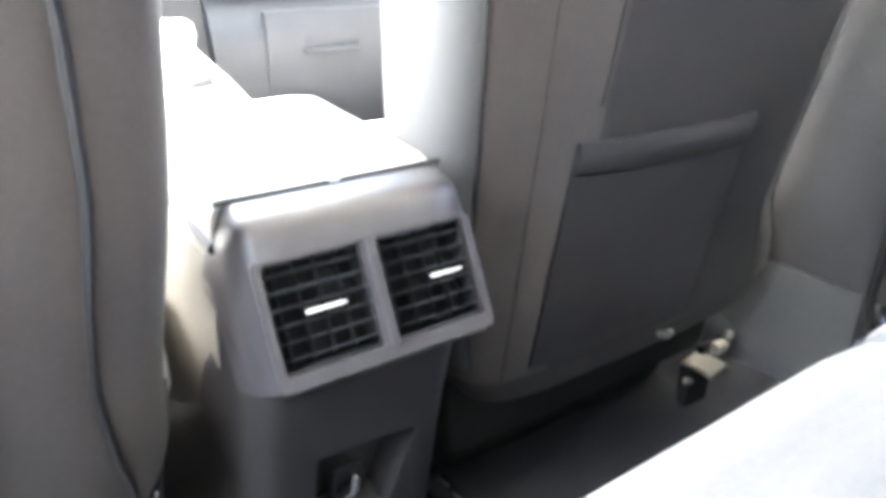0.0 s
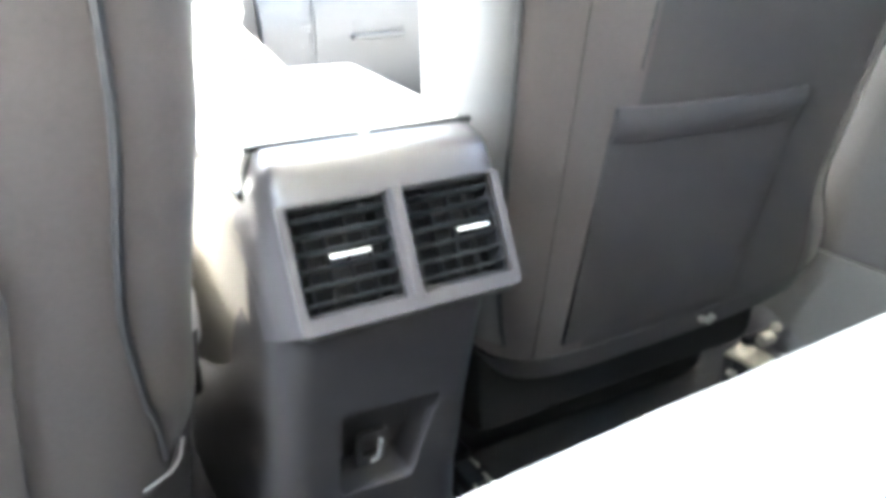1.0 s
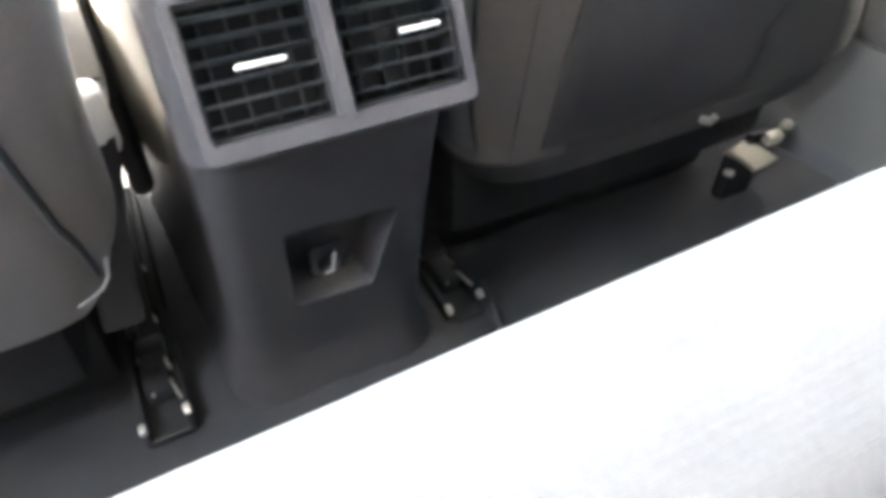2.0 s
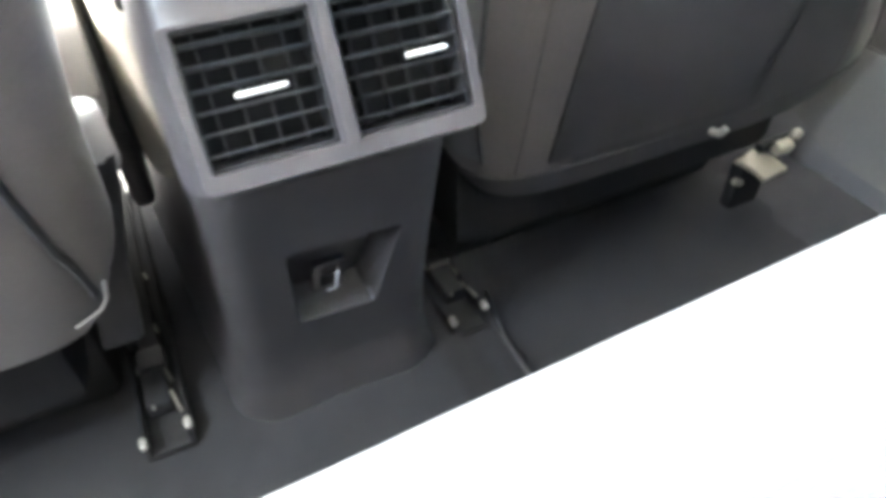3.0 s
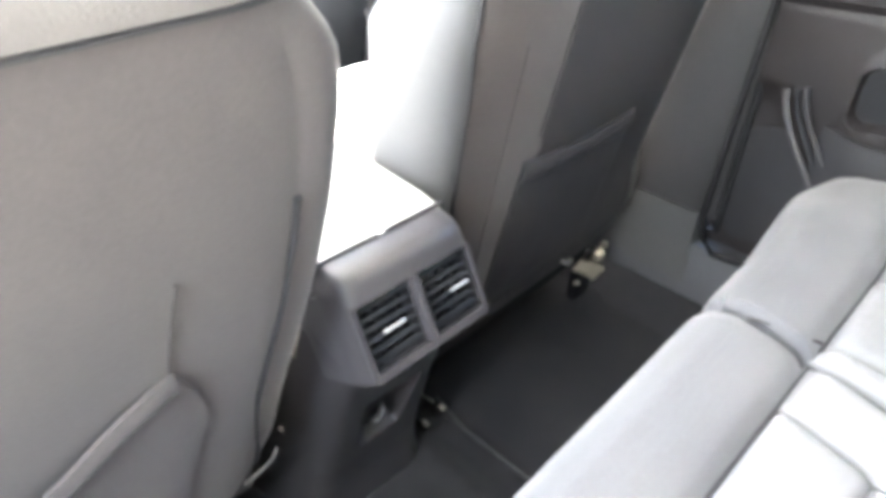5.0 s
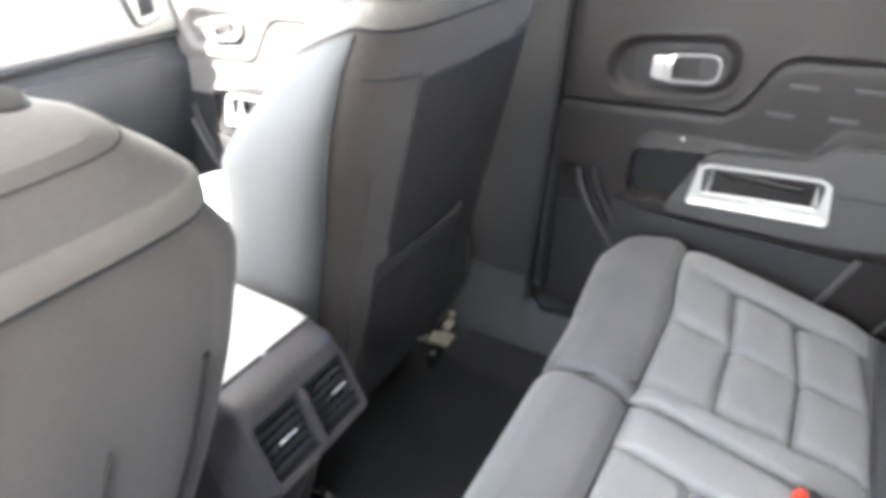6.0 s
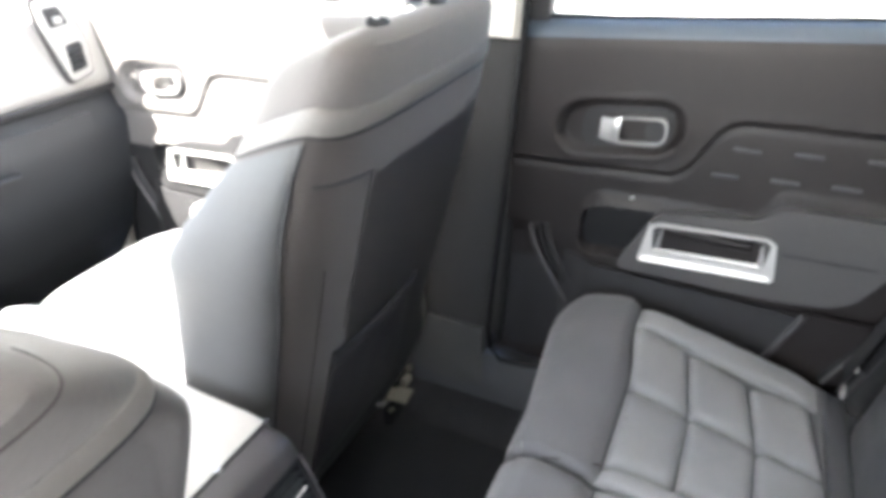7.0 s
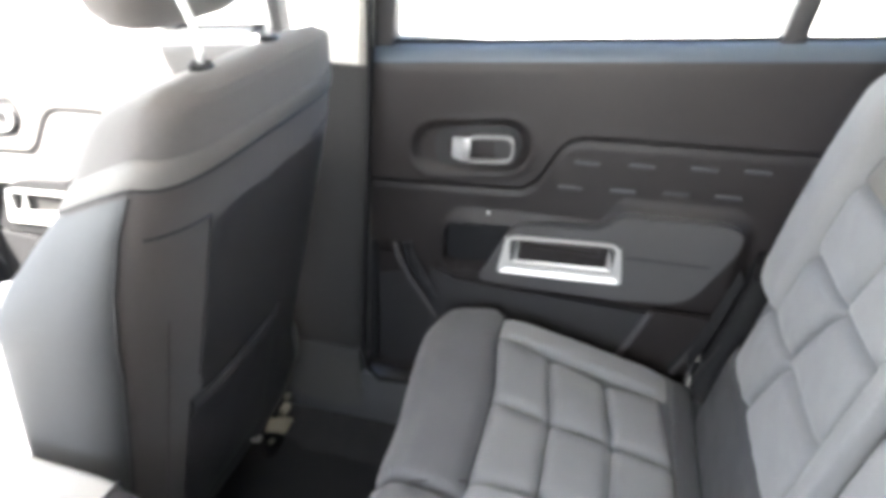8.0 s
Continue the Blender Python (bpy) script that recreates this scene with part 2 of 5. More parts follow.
def pillow(corners, z_at, bulge, drop, n=14, out=None):
    """A stuffed quilt field between four corners (x, y) on a surface z_at; its edges sink into the seams."""
    c = [Vector(p) for p in corners]

    def fn(u, v):
        p = (c[0] * (1 - u) + c[1] * u) * (1 - v) + (c[3] * (1 - u) + c[2] * u) * v
        f = (1 - abs(2 * u - 1) ** 11) * (1 - abs(2 * v - 1) ** 11)
        g = (1 - (2 * u - 1) ** 2) * (1 - (2 * v - 1) ** 2)
        wr = 0.0012 * noise.noise(Vector((p.x * 38, p.y * 38, 2.0)))
        near = smooth01(1.4 * max(abs(2 * u - 1), abs(2 * v - 1)) - 0.45)
        wr += 0.0016 * near * noise.noise(Vector((p.x * 95, p.y * 95, 7.0)))          # puckers along the seams
        hgt = -drop * (1 - f) + bulge * (0.62 * f + 0.38 * g) + wr * f
        q = z_at(p.x, p.y)
        return (Vector(q) + hgt * out(p.x, p.y)) if out else Vector((p.x, p.y, q + hgt))

    return surface(fn, n, n)


# ---- structure: ground, car shell ----
FLOOR = 0.04
def ground_sheet():
    bm = bmesh.new()
    bmesh.ops.create_grid(bm, x_segments=40, y_segments=40, size=400)
    bmesh.ops.translate(bm, vec=(0, 0, -0.34), verts=bm.verts)
    return bm


tagged(part("ground", ground_sheet(), "ground"), "pale sunlit concrete around the parked car", "ground", kind="structure")


def floor_height(x, y):
    tunnel = 0.035 * (1 - smooth01((abs(x) - 0.10) / 0.07)) * (1 - smooth01((0.10 - y) / 0.30))
    toe = 0.22 * smooth01((y - 1.15) / 0.35)
    side = 0.045 * smooth01((abs(x) - 0.62) / 0.10)
    return FLOOR + tunnel + toe + side + 0.0015 * noise.noise(Vector((x * 30, y * 30, 0)))


tagged(part("floor", surface(lambda u, v: (-0.74 + 1.48 * u, -0.72 + 2.35 * v, floor_height(-0.74 + 1.48 * u, -0.72 + 2.35 * v)), 74, 118, (0, 0, -0.05)), "carpet"),
       "charcoal carpeted floor of the car cabin", "floor", kind="structure")
tagged(part("ceiling", loft([[(x, y, z + 0.02 * (1 - (x / 0.72) ** 2)) for y, z in ((-1.30, 1.22), (0.60, 1.27), (0.60, 1.30), (-1.30, 1.27))] for x in (-0.74, -0.5, -0.25, 0, 0.25, 0.5, 0.74)]), "cream"),
       "pale cloth headliner of the car", "ceiling", kind="structure")


def side_yz(x):
    return lambda a, b, d: Vector((x + d, a, b))


# left side: solid lower wall with a window opening at the front, the rear doorway stands open
tagged(part("wall_left", plate([(0.06, 0.0), (1.75, 0.0), (1.75, 0.92), (0.95, 1.26), (-0.02, 1.26)], [[(0.14, 0.88), (1.48, 0.88), (1.40, 0.95), (0.86, 1.20), (0.11, 1.20)]], side_yz(-0.80), -0.05), "plastic_brown"),
       "plain dark front side wall with window opening", "wall", kind="structure")
tagged(part("wall_left_rear", plate([(-0.40, 0.0), (-1.36, 0.0), (-1.36, 1.0), (-1.20, 1.25), (-0.42, 1.26)], [], side_yz(-0.80), -0.05), "plastic_brown"),
       "plain dark rear side wall of the cabin", "wall", kind="structure")
tagged(part("wall_right_rear", plate([(-0.83, 0.0), (-1.36, 0.0), (-1.36, 1.0), (-1.20, 1.25), (-0.92, 1.26)], [], side_yz(0.79), 0.05), "plastic_brown"),
       "plain dark rear side wall of the cabin", "wall", kind="structure")
tagged(part("wall_rear", plate(rect(-0.8, 0.8, 0.0, 1.24), [rounded(rect(-0.58, 0.58, 0.95, 1.19), 0.05)], lambda a, b, d: Vector((a, -1.36 - d, b)), 0.05), "plastic_brown"),
       "plain tailgate wall with rear window opening", "wall", kind="structure")
tagged(part("wall_front", box((1.56, 0.05, 0.86), (0, 1.72, 0.46), 0), "black"), "black bulkhead below the windscreen", "wall", kind="structure")
rail_roof = part("trim", box((0.05, 1.92, 0.07), (0.77, -0.34, 1.235), 0.01), "cream")
tagged(rail_roof, "pale roof rail trim above the doors", "trim", kind="structure")
a_pillar = part("trim", tube([(0.775, 1.78, 0.86), (0.75, 1.15, 1.07), (0.73, 0.62, 1.255)], 0.035, 10), "cream")
tagged(a_pillar, "pale windscreen pillar trim", "trim", kind="structure")


def b_pillar():
    t = thing("pillar_trim", (0.76, 0.08, FLOOR), "centre door pillar with cream cloth top and dark plastic base", "car pillar", kind="structure")
    inv = Matrix.Translation((-0.76, -0.08, -FLOOR))

    def put(name, bm, material, label=""):
        bmesh.ops.transform(bm, matrix=inv, verts=bm.verts)
        return part(name, bm, material, t, label)

    # cream upper, slightly tapering, dark lower widening towards the sill
    put("upper_trim", loft([[(x, y, z) for x, y in ((0.745, y1 - 0.012), (0.735, y1 - 0.03), (0.735, y0 + 0.012), (0.745, y0), (0.80, y0), (0.80, y1))]
                            for z, y0, y1 in ((0.862, 0.020, 0.112), (0.95, 0.018, 0.110), (1.10, 0.010, 0.095), (1.25, 0.000, 0.080))]), "cream", "cream cloth upper pillar trim")
    put("lower_trim", loft([[(x, y, z) for x, y in ((0.742 - k, y1), (0.735 - k, y1 - 0.02), (0.735 - k, y0 + 0.012), (0.743 - k, y0), (0.81, y0), (0.81, y1))]
                            for z, y0, y1, k in ((0.262, 0.047, 0.330, 0.003), (0.40, 0.042, 0.315, 0.0), (0.65, 0.028, 0.26, 0.0), (0.858, 0.020, 0.19, 0.0))]), "pillar", "dark plastic lower pillar trim")
    put("base_trim", loft([[(x, y, z) for x, y in ((0.742 - k, y1), (0.735 - k, y1 - 0.02), (0.735 - k, y0 + 0.012), (0.743 - k, y0), (0.81, y0), (0.81, y1))]
                           for z, y0, y1, k in ((0.05, 0.00, 0.46, 0.02), (0.12, 0.03, 0.42, 0.016), (0.17, 0.046, 0.37, 0.012), (0.24, 0.048, 0.335, 0.006), (0.258, 0.048, 0.332, 0.005))]), "foot", "grey plastic pillar foot")
    put("flange", box((0.006, 0.030, 0.60), (0.752, 0.036, 0.545), 0.002), "pillar")
    put("seal", tube([(0.742, 0.012, 1.20), (0.742, 0.016, 0.86), (0.742, 0.024, 0.65), (0.742, 0.036, 0.40), (0.740, 0.040, 0.26), (0.738, 0.030, 0.212), (0.738, 0.004, 0.186), (0.740, -0.05, 0.190), (0.742, -0.12, 0.205)], 0.0060, 8), "matte", "black rubber door seal")
    return t


b_pillar()
sill = thing("sill_trim", (0.72, -0.15, FLOOR), "scuffed grey plastic door sill beside the carpet", "sill trim", kind="structure")
part("tread", loft([[(x - 0.72, y + 0.15, z - FLOOR) for x, z in ((0.712 - e, 0.03), (0.716 - e, 0.100), (0.726 - e, 0.140), (0.745, 0.185 - 0.02 * smooth01((y - 0.1) / 0.1)), (0.80, 0.18), (0.80, 0.03))]
                      for y, e in ((-0.60, 0.0), (-0.2, 0.0), (0.06, 0.0), (0.16, 0.0), (0.30, 0.01), (0.45, 0.02))]), "sill", sill)

# lower side walls under the doors and beside the footwells
tagged(part("wall_right", plate([(-0.86, 0.0), (1.75, 0.0), (1.75, 0.90), (1.06, 0.90), (1.04, 0.20), (-0.86, 0.20)], [], side_yz(0.792), 0.05), "plastic_brown"),
       "plain dark sill and footwell side wall", "wall", kind="structure")
tagged(part("wall_left_door", plate([(0.058, 0.0), (-0.398, 0.0), (-0.398, 0.66), (0.058, 0.66)], [], side_yz(-0.80), -0.05), "plastic_brown"),
       "plain dark lower rear door wall", "wall", kind="structure")

# windscreen and tailgate glass
for name, quad, lab in (("window_1", ((-0.70, 1.70, 0.90), (0.70, 1.70, 0.90), (0.62, 0.61, 1.275), (-0.62, 0.61, 1.275)), "wide raked windscreen glass"),
                        ("window_2", ((-0.6, -1.385, 0.94), (0.6, -1.385, 0.94), (0.6, -1.385, 1.20), (-0.6, -1.385, 1.20)), "tailgate window glass")):
    q = [Vector(p) for p in quad]
    ob = part(name, surface(lambda u, v: (q[0] * (1 - u) + q[1] * u) * (1 - v) + (q[3] * (1 - u) + q[2] * u) * v, 6, 4), "glass")
    ob.visible_shadow = False
    tagged(ob, lab, "window", kind="structure")


# ---- doors ----
DOOR_AT = Vector((0.755, -0.35, 0.20))
CREASE = [(-0.10, 0.650), (0.262, 0.664), (0.284, 0.680), (0.318, 0.742), (0.336, 0.760), (0.362, 0.767), (0.60, 0.770), (0.90, 0.776)]


def crease_z(s):
    return lerp_table(CREASE, s)[0]


def door_p(s, z, out=0.0):
    """A point of the door: s metres behind the shut line, height z, out metres towards the cabin."""
    return Vector((0.755 - out, -s, z + 0.003 + 0.033 * s)) - DOOR_AT


def sill_z(s):
    return 0.886 + 0.065 * s


def inside_round(s, z, s0, s1, z0, z1, r):
    """Signed distance into a rounded rectangle (positive inside)."""
    cx, cz = (s0 + s1) / 2, (z0 + z1) / 2
    qx, qz = abs(s - cx) - (s1 - s0) / 2 + r, abs(z - cz) - (z1 - z0) / 2 + r
    return r - math.hypot(max(qx, 0), max(qz, 0)) - min(max(qx, qz), 0)


def door_out(s, z):
    """Relief of the inner door panel."""
    out = 0.004 * smooth01((z - crease_z(s)) / 0.010)
    d = z - crease_z(s)
    out += 0.005 * math.exp(-(d / 0.006) ** 2)                      # raised lip along the crease
    out -= 0.004 * math.exp(-((d + 0.012) / 0.006) ** 2)            # groove under it
    out -= 0.026 * max(0.0, (z - sill_z(s) + 0.042) / 0.042) ** 2.2    # rolled top, falling away to the glass
    tilt = 0.10 * (s - 0.16)
    rec = inside_round(s, z - tilt, 0.055, 0.270, 0.676, 0.776, 0.048)
    out -= 0.013 * smooth01(rec / 0.018)
    out += 0.0015 * math.exp(-((rec + 0.003) / 0.005) ** 2)
    pk = inside_round(s, z - 0.10 * (s - 0.17), 0.122, 0.26, 0.484, 0.582, 0.030)
    out -= 0.032 * smooth01(pk / 0.008)
    # bulge that carries the armrest, and the hollow ahead of it
    arm = inside_round(s, z, 0.115, 0.66, 0.40, 0.612 + 0.05 * smooth01((s - 0.40) / 0.04), 0.05)
    out += 0.014 * smooth01(arm / 0.03)
    low = (s - 0.045) * 0.86 - (0.50 - z) * 0.50                    # sloping edge of the lower pocket
    out -= 0.016 * smooth01(-low / 0.02) * smooth01((0.53 - z) / 0.05)
    return out


def rear_door():
    t = thing("car_door", DOOR_AT, "closed dark car door with silver pull and grey armrest", "car door", "car doors")
    s0, s1, zb = -0.030, 0.80, 0.19

    def skin(u, v):
        s = s0 + (s1 - s0) * u
        lower = zb + 0.03 * (1 - smooth01((s + 0.03) / 0.07)) + 0.05 * smooth01((s - 0.45) / 0.2)
        z = lower + (sill_z(s) - lower) * v
        front = -0.012 * smooth01((0.7 - z) / 0.5) * (1 - u)
        edge = 0.010 * (1 - smooth01(u / 0.012))
        return door_p(s + front, z, door_out(s, z) - edge)

    part("panel", surface(skin, 200, 170), "plastic_brown", t)
    part("core", box((0.07, 0.83, 0.68), door_p(0.385, 0.530, -0.085), 0.006), "plastic", t)
    part("shut_face", box((0.054, 0.014, 0.64), door_p(-0.019, 0.535, -0.031), 0.004), "black", t)
    part("outer_skin", surface(lambda u, v: door_p(s0 + (s1 - s0) * u, 0.0 + 0.88 * v, -0.135 - 0.03 * math.sin(v * 2.6)), 8, 12, (0.006, 0, 0)), "body", t, "white painted outer door skin")
    # window frame, dividing bar and panes
    to3 = lambda a, b, d: door_p(a, b, -0.020 - d)
    part("window_frame", plate([(-0.035, 0.872), (0.86, 0.930), (0.84, 1.22), (0.02, 1.24)],
                               [rounded([(0.014, 0.884), (0.618, 0.922), (0.660, 1.205), (0.035, 1.215)], 0.012), rounded([(0.652, 0.924), (0.83, 0.934), (0.80, 1.19), (0.688, 1.2)], 0.01)], to3, 0.04, 0.004), "plastic", t, "dark window frame")
    gl = part("pane", surface(lambda u, v: door_p(0.0 + 0.84 * u, 0.870 + 0.03 * u + 0.34 * v, -0.04), 4, 3), "glass", t)
    gl.visible_shadow = False
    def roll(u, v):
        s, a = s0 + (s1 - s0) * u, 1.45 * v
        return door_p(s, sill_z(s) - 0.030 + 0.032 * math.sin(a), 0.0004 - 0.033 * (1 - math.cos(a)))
    # sky reflection along the door top is put into this blue base colour
    part("waist_trim", surface(roll, 60, 14, (0.004, 0, -0.004)), "waist", t, "rolled waist trim tinted blue for reflected sky")
    part("weatherstrip", tube([door_p(s, sill_z(s) + 0.002, -0.034) for s in (-0.02, 0.1, 0.3, 0.5, 0.7, 0.82)], 0.006, 10), "matte", t, "black window seal")
    # inner handle with chrome loop
    tilt = lambda s: 0.08 * (s - 0.185)
    loop = lambda a, b, d: door_p(a, b + tilt(a), -0.004 + d)
    part("handle_surround", plate(rounded(rect(0.098, 0.250, 0.690, 0.764), 0.037, 8), [rounded(rect(0.120, 0.240, 0.702, 0.752), 0.024, 8)], lambda a, b, d: door_p(a, b + tilt(a), -0.013 + d), 0.006, 0.002), "plastic", t)
    part("cup", plate(rounded(rect(0.112, 0.246, 0.696, 0.758), 0.030, 8), [], lambda a, b, d: door_p(a, b + tilt(a), -0.0135 + d), 0.003, 0), "black", t, "black handle cup")
    h = part("handle", plate(rounded(rect(0.152, 0.242, 0.702, 0.750), 0.021, 8), [rounded(rect(0.158, 0.2375, 0.7062, 0.7462), 0.018, 8)], loop, 0.015, 0.003, 3), "chrome", t, "chrome inner door handle")
    part("lever", surface(lambda u, v: loop(0.130 + 0.036 * u, 0.708 + (0.036 + 0.006 * u) * v - 0.003 * u, 0.004 + 0.014 * smooth01(u * 1.4) + 0.003 * math.sin(v * 3.14)), 10, 8, (0.008, 0, 0)), "chrome", h)
    part("finger_plate", plate(rounded(rect(0.205, 0.236, 0.708, 0.744), 0.014, 6), [], lambda a, b, d: door_p(a, b + tilt(a), -0.006 + d), 0.004, 0.001), "plastic_grey", h)
    # armrest with the pull
    rim = [(0.196, 0.478), (0.252, 0.594), (0.300, 0.604), (0.412, 0.612), (0.436, 0.640), (0.60, 0.643), (0.634, 0.632), (0.632, 0.600), (0.580, 0.500), (0.545, 0.482), (0.44, 0.474)]
    well = [(0.256, 0.514), (0.440, 0.520), (0.424, 0.580), (0.268, 0.574)]
    arm3 = lambda a, b, d: door_p(a, b, 0.012 + d)
    part("armrest", plate(rounded(rim, [0.02, 0.025, 0.03, 0.02, 0.02, 0.03, 0.015, 0.03, 0.03, 0.03, 0.05], 4), [rounded(well, 0.008, 3)], arm3, 0.022, 0.006, 3), "arm", t, "grey vinyl armrest")
    part("armrest_seam", tube([arm3(s, 0.561 + 0.006 * s, 0.0235) for s in (0.455, 0.5, 0.55, 0.592)], 0.0012, 6), "piping", t)
    pull = part("pull_handle", plate(rounded([(0.234, 0.504), (0.456, 0.511), (0.444, 0.588), (0.246, 0.580)], [0.008, 0.008, 0.022, 0.02], 5), [rounded([(0.257, 0.527), (0.435, 0.532), (0.439, 0.583), (0.251, 0.575)], [0.006, 0.006, 0.016, 0.014], 5)], lambda a, b, d: door_p(a, b, 0.030 + d), 0.008, 0.003, 3), "silver", t, "silver door pull frame")
    part("ledge", surface(lambda u, v: door_p(0.238 + 0.214 * u - (u - 0.5) * 0.05 * (1 - v), 0.507 + 0.006 * u + 0.022 * (1 - v), 0.0300 + 0.0125 * v), 12, 6, (0.003, 0, -0.002)), "silver", pull)
    for a0, a1 in ((0.244, 0.268), (0.446, 0.426)):
        part("cheek", surface(lambda u, v: door_p(a0 + (a1 - a0) * u, 0.513 + (0.066 - 0.014 * u) * v + 0.011 * u, 0.036 - 0.022 * u), 6, 4, (0.004, 0, 0)), "silver", pull)
    part("grip_well", surface(lambda u, v: door_p(0.250 + 0.195 * u, 0.510 + 0.078 * v, 0.013 - 0.010 * math.sin(3.14 * v)), 8, 6, (0.01, 0, 0)), "black", t)
    part("grip_bar", box((0.008, 0.135, 0.016), door_p(0.345, 0.560, 0.018), 0.006, 3, Matrix.Rotation(0.03, 4, "X")), "plastic_brown", t)
    # raised bars of the upper armrest panel
    for base, row in ((0.716, (0.366, 0.455, 0.553, 0.634)), (0.669, (0.343, 0.432, 0.518, 0.600))):
        for s in row:
            z = base + 0.045 * (s - 0.35)
            part("accent_bar", box((0.007, 0.042, 0.007), door_p(s, z, door_out(s, z) - 0.0005), 0.003, 2, Matrix.Rotation(-0.045, 4, "X")), "sill", t)
    part("indicator", box((0.004, 0.006, 0.006), door_p(0.205, 0.606, door_out(0.205, 0.606) + 0.005), 0.002), "silver", t)
    # lower pocket: bright edge strip, bottle pocket panel, lower rear panel
    lip = [(0.030, 0.516), (0.033, 0.498), (0.042, 0.476), (0.058, 0.448), (0.085, 0.412), (0.122, 0.364), (0.140, 0.330)]
    part("pocket_edge", tube([door_p(a, b, 0.004 + 0.08 * a) for a, b in lip], 0.0050, 8), "arm", t)
    part("pocket_lip", tube([door_p(a + 0.030, b + 0.012, 0.008 + 0.08 * a) for a, b in lip], 0.0045, 8), "plastic_grey", t)
    part("pocket_groove", tube([door_p(a + 0.016, b + 0.006, 0.002 + 0.08 * a) for a, b in lip], 0.0055, 8), "black", t)
    part("door_pocket", surface(lambda u, v: door_p(0.10 + 0.42 * u, 0.215 + 0.26 * v - 0.02 * u, 0.028 * smooth01(u / 0.15) + 0.012 * math.sin(v * 2.4)), 24, 16, (0.012, 0, 0)), "plastic", t)
    part("rear_panel", surface(lambda u, v: door_p(0.478 + 0.22 * u + 0.040 * v, 0.335 + 0.135 * v, 0.040 - 0.006 * (1 - v) + 0.008 * math.sin(3.14 * min(1, 0.25 + u))), 12, 10, (0.012, 0, 0)), "plastic_brown", t)
    part("panel_edge", tube([door_p(0.470, 0.352, 0.043), door_p(0.492, 0.41, 0.048), door_p(0.514, 0.470, 0.050)], 0.006, 8), "arm", t)
    # small speaker grille ahead of the pocket
    part("speaker_grille", plate(rounded([(-0.020, 0.428), (0.030, 0.446), (0.082, 0.425), (0.122, 0.360), (0.105, 0.28), (0.078, 0.226), (0.0, 0.214), (-0.022, 0.26)], 0.02, 4), [], lambda a, b, d: door_p(a, b, -0.018 + d), 0.005, 0.003), "plastic", t, "dark speaker grille")
    # black sheet at the bottom of the map pocket recess for its deep shade
    part("pocket_shade", plate(rounded([(0.126, 0.488), (0.255, 0.50), (0.255, 0.588), (0.126, 0.576)], [0.03, 0.004, 0.004, 0.03], 5), [], lambda a, b, d: door_p(a, b, -0.017 + d), 0.004, 0), "black", t, "open map pocket, its deep shade a black sheet")
    return t


door = rear_door()
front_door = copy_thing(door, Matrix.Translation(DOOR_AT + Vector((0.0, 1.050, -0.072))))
def lower_cover(s0, s1, z1):
    return surface(lambda u, v: door_p(s0 + (s1 - s0) * u, 0.215 + (z1 - 0.215) * v, door_out(s0 + (s1 - s0) * u, 0.215 + (z1 - 0.215) * v) + 0.004), 40, 40, (0.003, 0, 0))


# matte covers darken the lower front door
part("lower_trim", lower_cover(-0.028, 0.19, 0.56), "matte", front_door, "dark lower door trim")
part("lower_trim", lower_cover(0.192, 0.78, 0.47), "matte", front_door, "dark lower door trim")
# panel and waist trim get paler colours than the rear door's, for sunlight
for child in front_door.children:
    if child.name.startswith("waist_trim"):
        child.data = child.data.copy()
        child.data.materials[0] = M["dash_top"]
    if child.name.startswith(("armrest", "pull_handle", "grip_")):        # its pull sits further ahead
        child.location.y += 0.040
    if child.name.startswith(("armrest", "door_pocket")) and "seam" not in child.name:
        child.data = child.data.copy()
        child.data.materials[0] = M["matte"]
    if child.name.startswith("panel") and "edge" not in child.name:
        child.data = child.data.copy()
        child.data.materials[0] = M["sunlit_trim"]
tagged(front_door, "closed front car door, its trim coloured pale for sunlight")


# ---- front seats ----
SEAT_TABLE = [(0.00, 0.220, 0.130), (0.03, 0.244, 0.160), (0.10, 0.262, 0.185), (0.28, 0.276, 0.205), (0.42, 0.284, 0.215), (0.50, 0.281, 0.205),
              (0.56, 0.270, 0.185), (0.605, 0.250, 0.165), (0.63, 0.240, 0.155), (0.655, 0.233, 0.148), (0.675, 0.228, 0.140), (0.688, 0.222, 0.132), (0.696, 0.213, 0.122), (0.702, 0.197, 0.104), (0.705, 0.165, 0.080)]
SHAPE = [5.4, 3.2, 5.4, 3.2, 0.15, 0.0, 1.1]                       # how square the back's section is, low and high up, and how far shoulders and flanks draw in and dip


def squareness(h):
    k = smooth01((h - 0.48) / 0.10)
    return SHAPE[0] + (SHAPE[2] - SHAPE[0]) * k, SHAPE[1] + (SHAPE[3] - SHAPE[1]) * k


def seat_dims(h):
    return lerp_table(SEAT_TABLE, h)


def seat_drop(h, y):
    """The upper rings dip towards the front over the shoulders."""
    return SHAPE[6] * smooth01((h - 0.30) / 0.35) * max(0.0, y - 0.035) ** 1.15


def seat_taper(h, f, ease=0.0):
    """The shoulders draw in towards the front."""
    k = smooth01((h - 0.40) / 0.22)
    return 1 - ((SHAPE[4] - ease) * k + SHAPE[5] * (1 - k)) * min(1, max(0, f))


